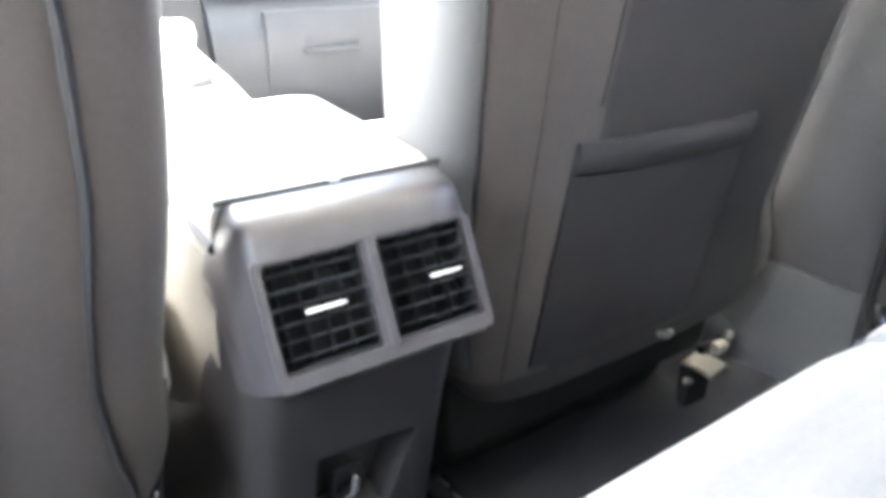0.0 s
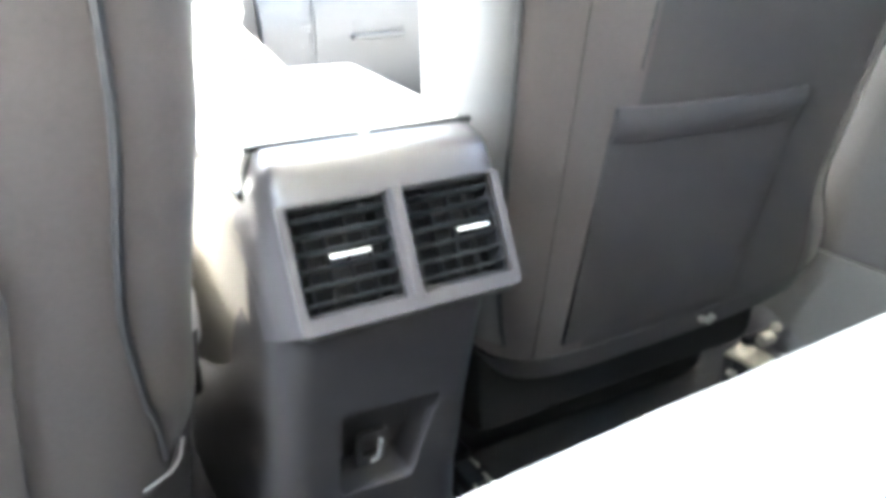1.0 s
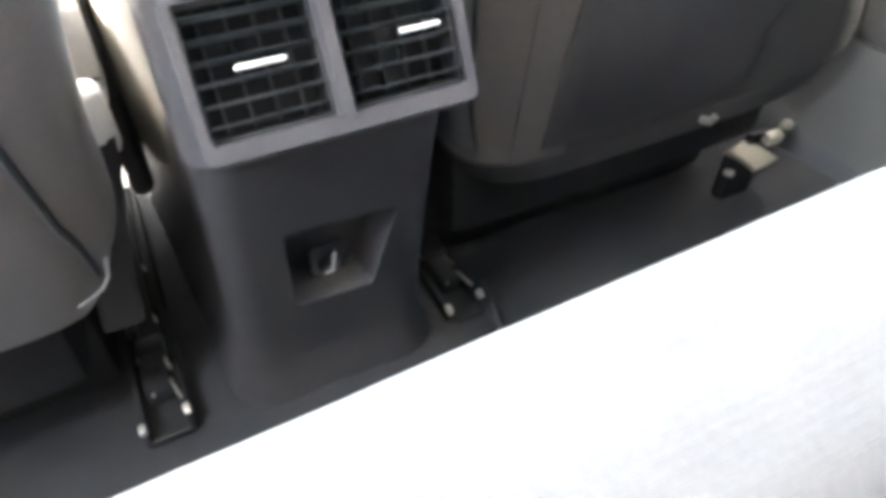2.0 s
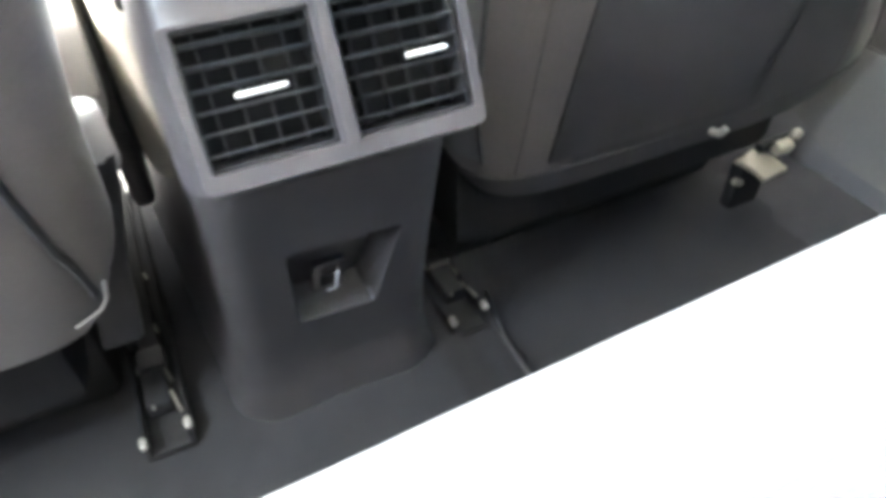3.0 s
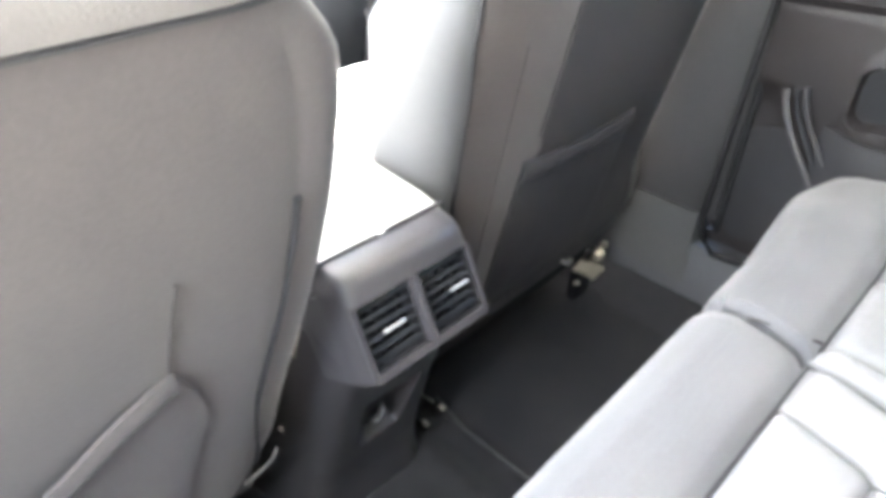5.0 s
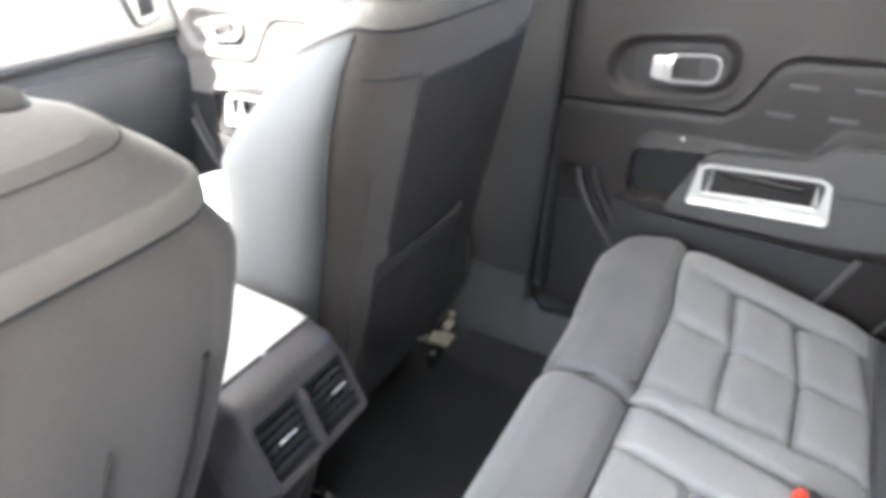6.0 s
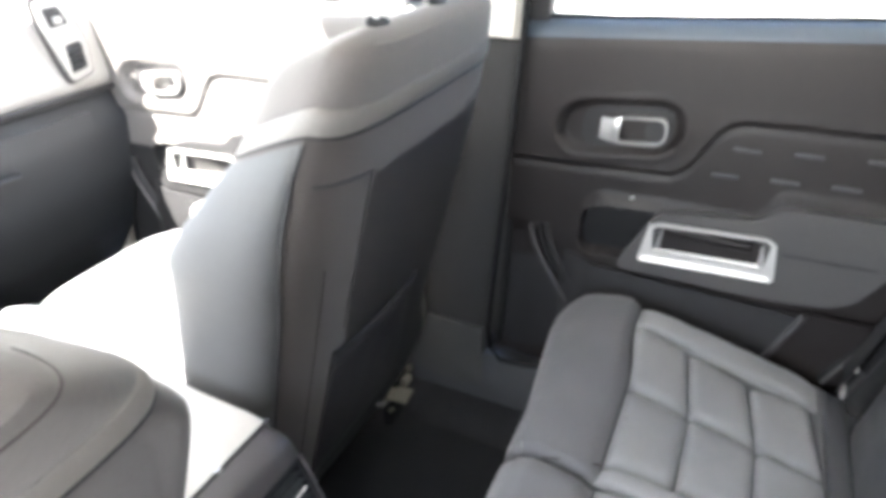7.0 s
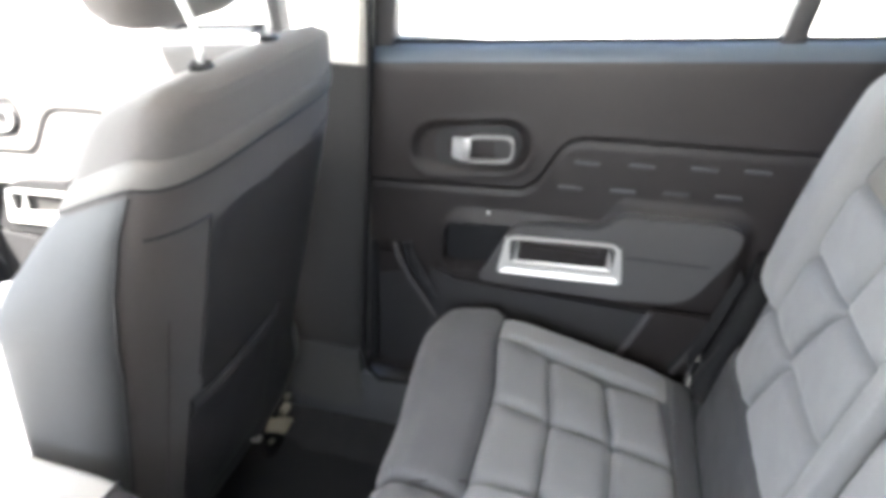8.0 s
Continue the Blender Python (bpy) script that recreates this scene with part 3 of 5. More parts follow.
def seat_ring(h, grow=0.0, n=72, full=1.0):
    """full: 1 for square shoulders, 0 for well rounded ones."""
    w, d = seat_dims(h)
    q = (1 - full) * smooth01((h - 0.615) / 0.05)
    e1, e2 = squareness(h)
    e1, e2 = e1 - 3.5 * q, e2 - 0.9 * q
    w += 0.022 * q * smooth01((h - 0.69) / 0.015)
    ring = []
    for k in range(n):
        a = math.tau * k / n
        y = d / 2 + (d / 2 + grow) * sp(math.sin(a), 2 / e2)
        x = (w + grow) * sp(math.cos(a), 2 / e1) * seat_taper(h, y / d, 0.13 * q)
        ring.append(Vector((x, y, h - seat_drop(h, y))))
    return ring


def seat_rear(x, h, out=0.0):
    w, d = seat_dims(h)
    e1, e2 = squareness(h)
    y = d / 2 - d / 2 * max(0.0, 1 - min(1, abs(x / w)) ** e1) ** (1 / e2)
    return Vector((x, y - out, h))


def front_seat(centre, base_y, recline, lift, seam, group, hang=0.0, crown=1.0, slim=0.0, yoke=True, pocket_top=0.30, full=1.0, wide=1.0, rail=(-0.226, 0.226), ahead=0.0, shift=0.0, cant=0.0, tuck=0.0, waist=0.0, stuffing=0.0035):
    t = thing("front_seat", (centre, base_y + 0.25, FLOOR), "front car seat with taupe cloth top, charcoal leather back and pocket", "car seat", group)
    tilt = Matrix.Translation((0, -0.25, 0.20 + lift)) @ Matrix.Rotation(radians(recline), 4, "X")

    def put(name, bm, material, parent=None, label="", smooth=35):
        for v in bm.verts:
            v.co.z -= hang * (1 - smooth01(v.co.z / 0.35))
            v.co.z += cant * max(0.0, v.co.x * math.copysign(1, centre) + 0.1) * (1 - smooth01(v.co.z / 0.30))
            v.co.x *= 1 - slim * smooth01((v.co.z - 0.44) / 0.26)
            v.co.x *= wide * (1 + waist * smooth01((v.co.z - 0.16) / 0.20) * (1 - smooth01((v.co.z - 0.54) / 0.08)))
            if v.co.x * centre > 0:                                      # outboard flank widens over the recliner
                v.co.x *= 1 + 0.36 * (1 - smooth01((v.co.z + 0.02) / 0.16)) * smooth01((abs(v.co.x) - 0.12) / 0.10)
            if v.co.x * centre > 0:                                      # outboard shoulder slopes more
                v.co.x *= 1 - 0.10 * smooth01((v.co.z - 0.60) / 0.10)
            else:
                v.co.x *= 1 - tuck * smooth01((v.co.z - 0.620) / 0.08)
            if v.co.z > 0.63:
                v.co.z -= min(v.co.z - 0.63, 0.075) * (1 - crown) * (1 - smooth01((v.co.z - 0.725) / 0.03))
        bmesh.ops.transform(bm, matrix=tilt, verts=bm.verts)
        return part(name, bm, material, parent or t, label, smooth)

    hs = [0.0, 0.008, 0.02, 0.04] + [0.04 + 0.565 * k / 26 for k in range(1, 27)]
    back = put("backrest", loft([seat_ring(h) for h in hs]), "taupe", None, "taupe cloth backrest")
    put("band", loft([seat_ring(h, g, 72, full) for h, g in ((0.601, -0.004), (0.604, 0.002), (0.608, 0.003), (0.617, 0.0035), (0.626, 0.003), (0.630, 0.002), (0.634, -0.004))]), "taupe_light", None, "light taupe band round the shoulders")
    put("shoulder_cap", loft([seat_ring(h, g, 72, full) for h, g in ((0.628, -0.002), (0.632, 0.001), (0.640, 0.0015), (0.65, 0.002), (0.662, 0.002), (0.669, 0.002), (0.675, 0.002), (0.682, 0.002), (0.688, 0.002), (0.692, 0.002), (0.696, 0.001), (0.699, 0.0), (0.702, 0.0), (0.7045, -0.006), (0.706, -0.02))]), "taupe_cap", None, "taupe cloth shoulder cap")
    # side bolster covers in pale leather, both sides
    for sgn in (-1, 1):
        def bol(u, v, sgn=sgn):
            h = 0.05 + 0.545 * v
            w, d = seat_dims(h)
            lead = lerp_table(seam, v)[0]
            a = math.pi * (lead + (0.30 - lead) * u)                     # from the rear edge round to the front
            ca, sa = math.cos(a), math.sin(a)
            g = stuffing * (1 - abs(2 * u - 1) ** (8 if yoke else 5)) * (1 - abs(2 * v - 1) ** 14)
            e1, e2 = squareness(h)
            y = d / 2 + (d / 2 + g) * sp(sa, 2 / e2)
            x = (w + g) * sp(ca, 2 / e1) * seat_taper(h, y / d)
            return Vector((sgn * x, y, h - seat_drop(h, y)))
        put("side_bolster", surface(bol, 44, 40), "side_leather" if yoke else "taupe", None, "pale grey leather side bolster" if yoke else "taupe cloth side bolster")

        def seam_pt(v, sgn=sgn):
            p = bol(0.0, v, sgn)
            return p + Vector((0, -0.001, 0))
        put("piping", tube([seam_pt((1 if yoke else 0.74) * k / 30) for k in range(31)], 0.0026 if yoke else 0.0034, 6), "piping")

        def stitch_pt(v, sgn=sgn):
            p = bol(0.0, v, sgn)
            return p + Vector((-sgn * 0.004, -0.0015, 0))
        if yoke:
            put("stitching", tube([stitch_pt(k / 40) for k in range(41)], 0.0005, 5), "taupe_light")
    # charcoal centre panel with the map pocket
    def panel(u, v):
        x, h = -0.140 + 0.354 * u, 0.015 + 0.526 * v
        f = (1 - abs(2 * u - 1) ** 16) * (1 - abs(2 * v - 1) ** 20)
        return seat_rear(x, h, 0.0009 * f - 0.0004)
    if yoke:
        # darker skin round the bottom stands for the shade low on the seat back
        put("shaded_edge", loft([seat_ring(h, 0.0012) for h in (0.0, 0.008, 0.02, 0.030)]), "panel", None, "lower edge coloured dark for shade")
        put("rear_panel", surface(panel, 30, 40), "panel", None, "dark taupe rear panel")
    def pocket(u, v):
        x = shift + ((-0.142 + 0.256 * u) if yoke else (-0.135 + (0.278 + lerp_table([(0, -0.004), (0.66, 0.030), (0.8, 0.026), (1, 0.0)], v)[0]) * u))
        sag = -0.004 * (u - 0.5) if yoke else -0.07 * smooth01((1 - u) / 0.55)
        h = 0.045 + (pocket_top + sag - 0.045) * v
        belly = 0.004 * (1 - (2 * u - 1) ** 2) * (0.25 + 0.75 * v) + 0.0015 * noise.noise(Vector((x * 20, h * 14, centre)))
        f = (1 - abs(2 * u - 1) ** 10) * (1 - max(0, 1 - 2 * v) ** 8)
        return seat_rear(x, h, 0.003 + (belly + 0.0025) * f)
    pk = put("map_pocket", surface(pocket, 30, 24, tilt.to_3x3().inverted() @ Vector((0, 0.003, 0))), "back_leather" if yoke else "taupe", None, "charcoal leather map pocket" if yoke else "taupe cloth map pocket")
    def hem(u, v):
        p = pocket(u, 1.0)
        return p + Vector((0, -0.004 * math.sin(3.14 * v) - 0.001, -0.026 + 0.028 * v))
    put("pocket_hem", surface(hem, 30, 8, (0, 0.004, 0)), "back_leather" if yoke else "taupe", pk, "rolled pocket hem")
    # yoke seams above the panel
    for xs in ((-0.240, -0.140), (0.140, 0.240)) if yoke else ():
        put("seam", tube([seat_rear(xs[0] + (xs[1] - xs[0]) * k / 8, 0.541 + 0.010 * (abs(xs[0] + (xs[1] - xs[0]) * k / 8) - 0.14) / 0.1, 0.0) for k in range(9)], 0.0017, 6), "piping")
    if not yoke:
        put("seam", tube([seat_rear(shift + 0.140 + 0.012 * (k / 10) ** 2, 0.30 + 0.125 * k / 10, 0.0006) for k in range(11)], 0.0016, 6), "seam")
    for sgn in (-1, 1) if yoke else ():                                  # long seam between flank and centre
        put("seam", tube([seat_rear(sgn * (0.192 + 0.016 * (k / 24)), 0.03 + 0.40 * k / 24, 0.0002) for k in range(25)], 0.0010, 6), "seam")
    for sx in (-0.1405,) if yoke else ():
        put("seam", tube([seat_rear(sx, 0.30 + 0.242 * k / 12, 0.0) for k in range(13)], 0.0016, 6), "piping")
    under = [p + Vector((0, 0, -0.0005)) for p in seat_ring(0.6015, 0.0012, 72)]
    put("seam", tube(under + under[:1], 0.0017, 6), "piping")
    if not yoke:                                                         # seam across the cap
        put("cap_seam", tube([p for p in seat_ring(0.690, 0.0022, 72, full) if p.y < 0.060], 0.0010, 6), "seam")
    # head restraint on two posts
    post = 0.082 if yoke else 0.158
    for sx in (shift - post, shift + post) if yoke else (-post, post):
        put("collar", loft([[(sx + r * math.cos(a * math.tau / 16) * 1.5, 0.045 + r * math.sin(a * math.tau / 16), z) for a in range(16)] for r, z in ((0.012, 0.694), (0.0125, 0.701), (0.010, 0.7050), (0.005, 0.7055))]), "black", None, "black post collar")
        put("headrest_post", tube([(sx, 0.045, 0.69), (sx * (1 if yoke else 0.84), 0.048, 0.715), (sx * (0.99 if yoke else 0.68), 0.060, 0.74), (sx * (0.98 if yoke else 0.6), 0.095, 0.78)], 0.0045, 10), "chrome", None, "thin chrome post")
    rings = []
    for k in range(15):
        a = -math.pi / 2 + math.pi * k / 14
        f = sp(math.cos(a), 0.5)
        rings.append([Vector(((0.150 * (0.35 + 0.65 * f)) * sp(math.cos(b * math.tau / 40), 0.55), 0.140 + 0.055 * f * sp(math.sin(b * math.tau / 40), 0.75), 0.800 + 0.088 * sp(math.sin(a), 0.7))) for b in range(40)])
    put("headrest", loft(rings), "taupe_cap", None, "taupe cloth headrest")
    # cushion, base and plastic side cover, standing on the rails
    def cush(k):
        y = -0.14 + 0.50 * k / 14
        f = sp(math.sin(math.pi * min(1, max(0.02, (k + 0.4) / 15))), 0.25)
        return [Vector(((0.265 if yoke else 0.246) * f * sp(math.cos(b * math.tau / 44), 0.45), y - 0.05, 0.285 + 0.055 * k / 14 + 0.085 * f * sp(math.sin(b * math.tau / 44), 0.5))) for b in range(44)]
    part("cushion", loft([cush(k) for k in range(15)]), "fabric_light", t, "light grey seat cushion")
    for sx in (-0.232, 0.232) if yoke else (-0.214, 0.214):
        rings = []
        for k in range(11):
            f = sp(math.sin(math.pi * (k + 0.3) / 10.6), 0.35)
            rings.append([Vector((sx + 0.034 * f * sp(math.cos(b * math.tau / 24), 0.7), -0.13 + 0.043 * k, 0.37 + 0.10 * f * sp(math.sin(b * math.tau / 24), 0.6))) for b in range(24)])
        part("cushion_bolster", loft(rings), "fabric_light", t, "light grey cushion bolster")
    # covers hidden beside the seat, sized to keep sun off the console column
    for sx in (-0.235, 0.235):
        high = 0.34 if yoke or sx < 0 else 0.24
        part("sun_cover", box((0.022, 0.26, high), (sx, 0.06, 0.44 - high / 2), 0.010, 3), "plastic", t, "unseen dark plastic side cover that blocks sun")
    wb, xb = (0.46, 0.0) if yoke else (0.38, -0.045)
    part("seat_base", merge(box((wb, 0.46, 0.12), (xb, 0.03, 0.165), 0.02), box((wb + 0.01, 0.40, 0.16), (xb, 0.08, 0.09), 0.015)), "matte", t, "black seat base frame")
    for sx in rail:
        inner = sx * centre < 0
        y0 = -0.200 - ahead if inner else -0.06
        track = part("rail", box((0.044, 0.56, 0.008), (sx, y0 + 0.28, 0.010), 0.002), "matte", t, "black steel slide rail")
        for dx in (-0.022, 0.022):
            part("rail_flange", box((0.006, 0.56, 0.026), (sx + dx, y0 + 0.28, 0.020), 0.002), "matte", track)
        part("slider", box((0.026, 0.42, 0.020), (sx, y0 + 0.25, 0.030), 0.004), "matte", track)
        part("rail_catch", box((0.030, 0.030, 0.016), (sx + 0.002, y0 + 0.10, 0.040), 0.005), "black", track)
        part("catch_lever", box((0.012, 0.060, 0.012), (sx - 0.012, y0 + 0.15, 0.046), 0.004), "black", track)
        if inner:
            for dx, dy in ((-0.022, 0.004), (0.022, 0.010)):
                part("rail_end", box((0.008, 0.012, 0.010), (sx + dx, y0 + dy, 0.034), 0.003, 2, Matrix.Rotation(0.3, 4, "X")), "zinc", track, "zinc plated rail end")
            for dx, dy, ln in ((-0.006, 0.045, 0.012), (0.016, 0.040, 0.030), (0.014, 0.078, 0.022), (-0.013, 0.095, 0.010), (0.004, 0.120, 0.012), (-0.002, 0.070, 0.007), (0.012, 0.150, 0.016), (-0.010, 0.172, 0.010), (0.006, 0.205, 0.014), (0.014, 0.240, 0.010)):
                part("rail_rivet", box((0.0035, ln, 0.005), (sx + dx, y0 + dy, 0.036), 0.0015, 2, Matrix.Rotation(0.2 * (dx > 0), 4, "Z")), "zinc", track)
    return t


front_seat(0.386, 0.138, 12, 0.040, [(0, -0.22), (0.6, -0.205), (0.85, -0.165), (1, -0.13)], "front seats", 0.05, 0.85, pocket_top=0.268, wide=0.965, rail=(-0.226, 0.226), ahead=0.034, shift=-0.018)
SHAPE[:] = 8.5, 4.2, 9.0, 5.5, 0.28, 0.15, 0.78
seat_l = front_seat(-0.362, 0.111, 18, 0.030, [(0, -0.28), (0.12, -0.35), (0.275, -0.378), (0.4, -0.378), (0.52, -0.37), (1, -0.37)], "front seats", 0.0, 0.72, 0.05, False, 0.33, 0.85, wide=0.880, rail=(-0.226, 0.182), ahead=0.012, shift=-0.020, cant=0.12, tuck=0.21, waist=0.05, stuffing=0.007)
part("piping_end", tube([Vector(p) - seat_l.location for p in ((-0.186, 0.100, 0.298), (-0.176, 0.098, 0.304), (-0.165, 0.092, 0.314), (-0.157, 0.084, 0.330), (-0.153, 0.078, 0.350))], 0.0013, 8), "taupe_light", seat_l, "pale piping end")
tagged(seat_l, "reclined front car seat in taupe cloth with sagging map pocket")


# outer seat bracket with bright plates, under the passenger seat
br = thing("seat_bracket", (0.60, 0.20, FLOOR), "bare zinc seat mounting bracket on dark carpet", "bracket")
def bput(name, bm, material, label=""):
    bmesh.ops.transform(bm, matrix=Matrix.Translation((-0.60, -0.20, -FLOOR)), verts=bm.verts)
    return part(name, bm, material, br, label)
quad = [Vector(p) for p in ((0.574, 0.196, 0.131), (0.614, 0.204, 0.132), (0.634, 0.161, 0.122), (0.594, 0.160, 0.117))]
bput("plate", surface(lambda u, v: (quad[0] * (1 - u) + quad[1] * u) * (1 - v) + (quad[3] * (1 - u) + quad[2] * u) * v + Vector((0, 0, 0.003 * math.sin(3.14 * v))), 6, 6, (0, 0.002, -0.006)), "steel", "cream zinc plate")
bput("block", box((0.054, 0.020, 0.085), (0.612, 0.200, 0.078), 0.006), "matte")
bput("upright", box((0.026, 0.016, 0.018), (0.631, 0.177, 0.146), 0.004, 2, Matrix.Rotation(0.3, 4, "X")), "steel")
bput("arm", box((0.070, 0.014, 0.014), (0.645, 0.196, 0.139), 0.004), "matte")
bput("tab", box((0.016, 0.012, 0.014), (0.662, 0.186, 0.152), 0.004, 2, Matrix.Rotation(0.4, 4, "Y")), "steel")
bput("clip", box((0.020, 0.006, 0.009), (0.579, 0.186, 0.100), 0.002, 2, Matrix.Rotation(0.5, 4, "Y")), "steel")
bput("stud", tube([(0.441, 0.140, 0.250), (0.440, 0.127, 0.254), (0.443, 0.124, 0.262)], 0.0045, 10), "zinc")


# ---- centre console ----
con = thing("centre_console", (0, 0.14, FLOOR), "grey plastic centre console with twin rear air vents", "console")
CON_INV = Matrix.Translation((0, -0.14, -FLOOR))
def cput(name, bm, material, parent=None, label="", smooth=35):
    bmesh.ops.transform(bm, matrix=CON_INV, verts=bm.verts)
    return part(name, bm, material, parent or con, label, smooth)

VO, VV, VN = Vector((0, 0.0, 0.459)), Vector((0, 0.4355, 0.900)), Vector((0, -0.900, 0.4355))
def vp(a, b, d=0.0):
    """A point of the slanted vent face: a across, b up the slope, d proud of it."""
    return VO + Vector((a, 0, 0)) + b * VV + d * VN

def cut(solid, hollow):
    """The first mesh with the second taken out of it."""
    obs = []
    for b in (solid, hollow):
        me = bpy.data.meshes.new("tmp")
        bmesh.ops.recalc_face_normals(b, faces=b.faces)
        b.to_mesh(me)
        b.free()
        obs.append(new("tmp", me))
    mod = obs[0].modifiers.new("cut", "BOOLEAN")
    mod.operation, mod.object, mod.solver = "DIFFERENCE", obs[1], "EXACT"
    bpy.context.view_layer.update()
    done = bpy.data.meshes.new_from_object(obs[0].evaluated_get(bpy.context.evaluated_depsgraph_get()))
    out = bmesh.new()
    out.from_mesh(done)
    bpy.data.meshes.remove(done)
    for o in obs:
        me = o.data
        bpy.data.objects.remove(o)
        bpy.data.meshes.remove(me)
    return out


# lower column, flaring out to the floor, with a socket recess cut into it
COLUMN = [(0.03, 0.108, 0.126), (0.05, 0.112, 0.116), (0.07, 0.117, 0.109), (0.10, 0.120, 0.102), (0.14, 0.119, 0.096), (0.20, 0.108, 0.090), (0.30, 0.080, 0.086), (0.38, 0.054, 0.084), (0.42, 0.040, 0.083), (0.455, 0.030, 0.082)]
def col_ring(z):
    y0, w = lerp_table(COLUMN, z)
    r = 0.026 + 0.028 * (1 - smooth01((z - 0.03) / 0.22))
    pts = rounded([(-w - 0.034, 0.72), (-w, y0), (w, y0), (w + 0.034, 0.72)], [0.02, r, r, 0.02], 8)
    return [Vector((x, y, z)) for x, y in pts]


def col_y(z):
    return lerp_table(COLUMN, z)[0]


mouth = [(-0.040, 0.330), (-0.037, 0.218), (0.034, 0.212), (0.054, 0.322)]
recess = loft([[Vector((a * k, col_y(b) + d, b + lift * (b < 0.27))) for a, b in rounded(mouth, 0.007, 3)] for d, k, lift in ((-0.03, 1.0, 0.0), (0.004, 0.985, 0.004), (0.030, 0.86, 0.020))])
cput("column", cut(loft([col_ring(0.03 + 0.425 * k / 34) for k in range(35)]), recess), "plastic_grey", smooth=28)


# upper housing: a rounded hood whose cheeks draw in towards the slanted face, open for the vents
def hood():
    prof = [((0.060, 0.4405), (0, -1)), ((0.020, 0.4410), (0, -1)), ((0.002, 0.4435), (-0.45, -0.89))]
    prof += [((vp(0, b).y, vp(0, b).z), (VN.y, VN.z)) for b in (-0.0095, -0.004, 0.0, 0.014, 0.028, 0.042, 0.056, 0.070, 0.076, 0.082)]
    p0, p1, p2 = Vector((vp(0, 0.084).y, vp(0, 0.084).z)), Vector((0.0412, 0.5440)), Vector((0.0520, 0.5466))
    for k in range(1, 7):
        q = k / 6
        p = p0 * (1 - q) ** 2 + p1 * 2 * q * (1 - q) + p2 * q * q
        d = ((p1 - p0) * (1 - q) + (p2 - p1) * q).normalized()
        prof.append(((p.x, p.y), (-d.y, d.x)))
    prof += [((0.0640, 0.5488), (-0.12, 0.99)), ((0.0765, 0.5496), (-0.05, 0.99))]
    half = rounded([(0.0, 0.0), (0.0775, 0.0), (0.0865, 0.026), (0.0885, 0.085)], [0, 0.010, 0.016, 0], 6)[1:]
    half = [h for i, h in enumerate(half) if i == 0 or (h[0] - half[i - 1][0]) ** 2 + (h[1] - half[i - 1][1]) ** 2 > 1e-9 and h[0] > 0.069]
    across = [0.0735 * k / 4 for k in range(5)]
    side = [h for h in half if h[0] > 0.0737]
    right = [(x, 0.0) for x in across] + side
    sect = [(-x, d) for x, d in right[:0:-1]] + right
    bm = bmesh.new()
    rows = []
    for (y, z), (ny, nz) in prof:
        n2 = Vector((ny, nz)).normalized()
        fold = Vector((-n2.x, -n2.y)).lerp(Vector((0.9, -0.45)), 0.55).normalized()
        rows.append([bm.verts.new((x, y + fold.x * d, z + fold.y * d)) for x, d in sect])
    bs = [None] * 3 + [-0.0095, -0.004, 0.0, 0.014, 0.028, 0.042, 0.056, 0.070, 0.076, 0.082] + [None] * 8
    for j in range(len(rows) - 1):
        for i in range(len(sect) - 1):
            inside = abs(sect[i][0] + sect[i + 1][0]) / 2 < 0.0735 and sect[i][1] == 0 and sect[i + 1][1] == 0
            if inside and bs[j] is not None and bs[j + 1] is not None and bs[j] >= 0 and bs[j + 1] <= 0.070:
                continue
            bm.faces.new((rows[j][i], rows[j][i + 1], rows[j + 1][i + 1], rows[j + 1][i]))
    return bm


cput("housing", hood(), "hood", None, "grey plastic vent housing", 60)
cput("vent_well", surface(lambda u, v: vp(-0.074 + 0.148 * u, -0.001 + 0.072 * v, -0.0285), 4, 4), "matte")
ring_o = rounded([(-0.0788, -0.0100), (0.0788, -0.0100), (0.0788, 0.0718), (-0.0788, 0.0718)], [0.006, 0.006, 0.003, 0.003], 4)
ring_i = rounded([(-0.0735, 0.0), (0.0735, 0.0), (0.0735, 0.070), (-0.0735, 0.070)], 0.003, 3)
cput("bezel", plate(ring_o, [ring_i], lambda a, b, d: vp(a, b, d - 0.004), 0.0045, 0.002, 3), "rim", None, "satin grey vent bezel")
cput("divider", loft([[vp(x, b, d) for x, d in ((-0.005, -0.024), (-0.005, 0.001), (-0.003, 0.004), (0.003, 0.004), (0.005, 0.001), (0.005, -0.024))] for b in (-0.001, 0.02, 0.05, 0.071)]), "rim", None, "satin grey vent divider")
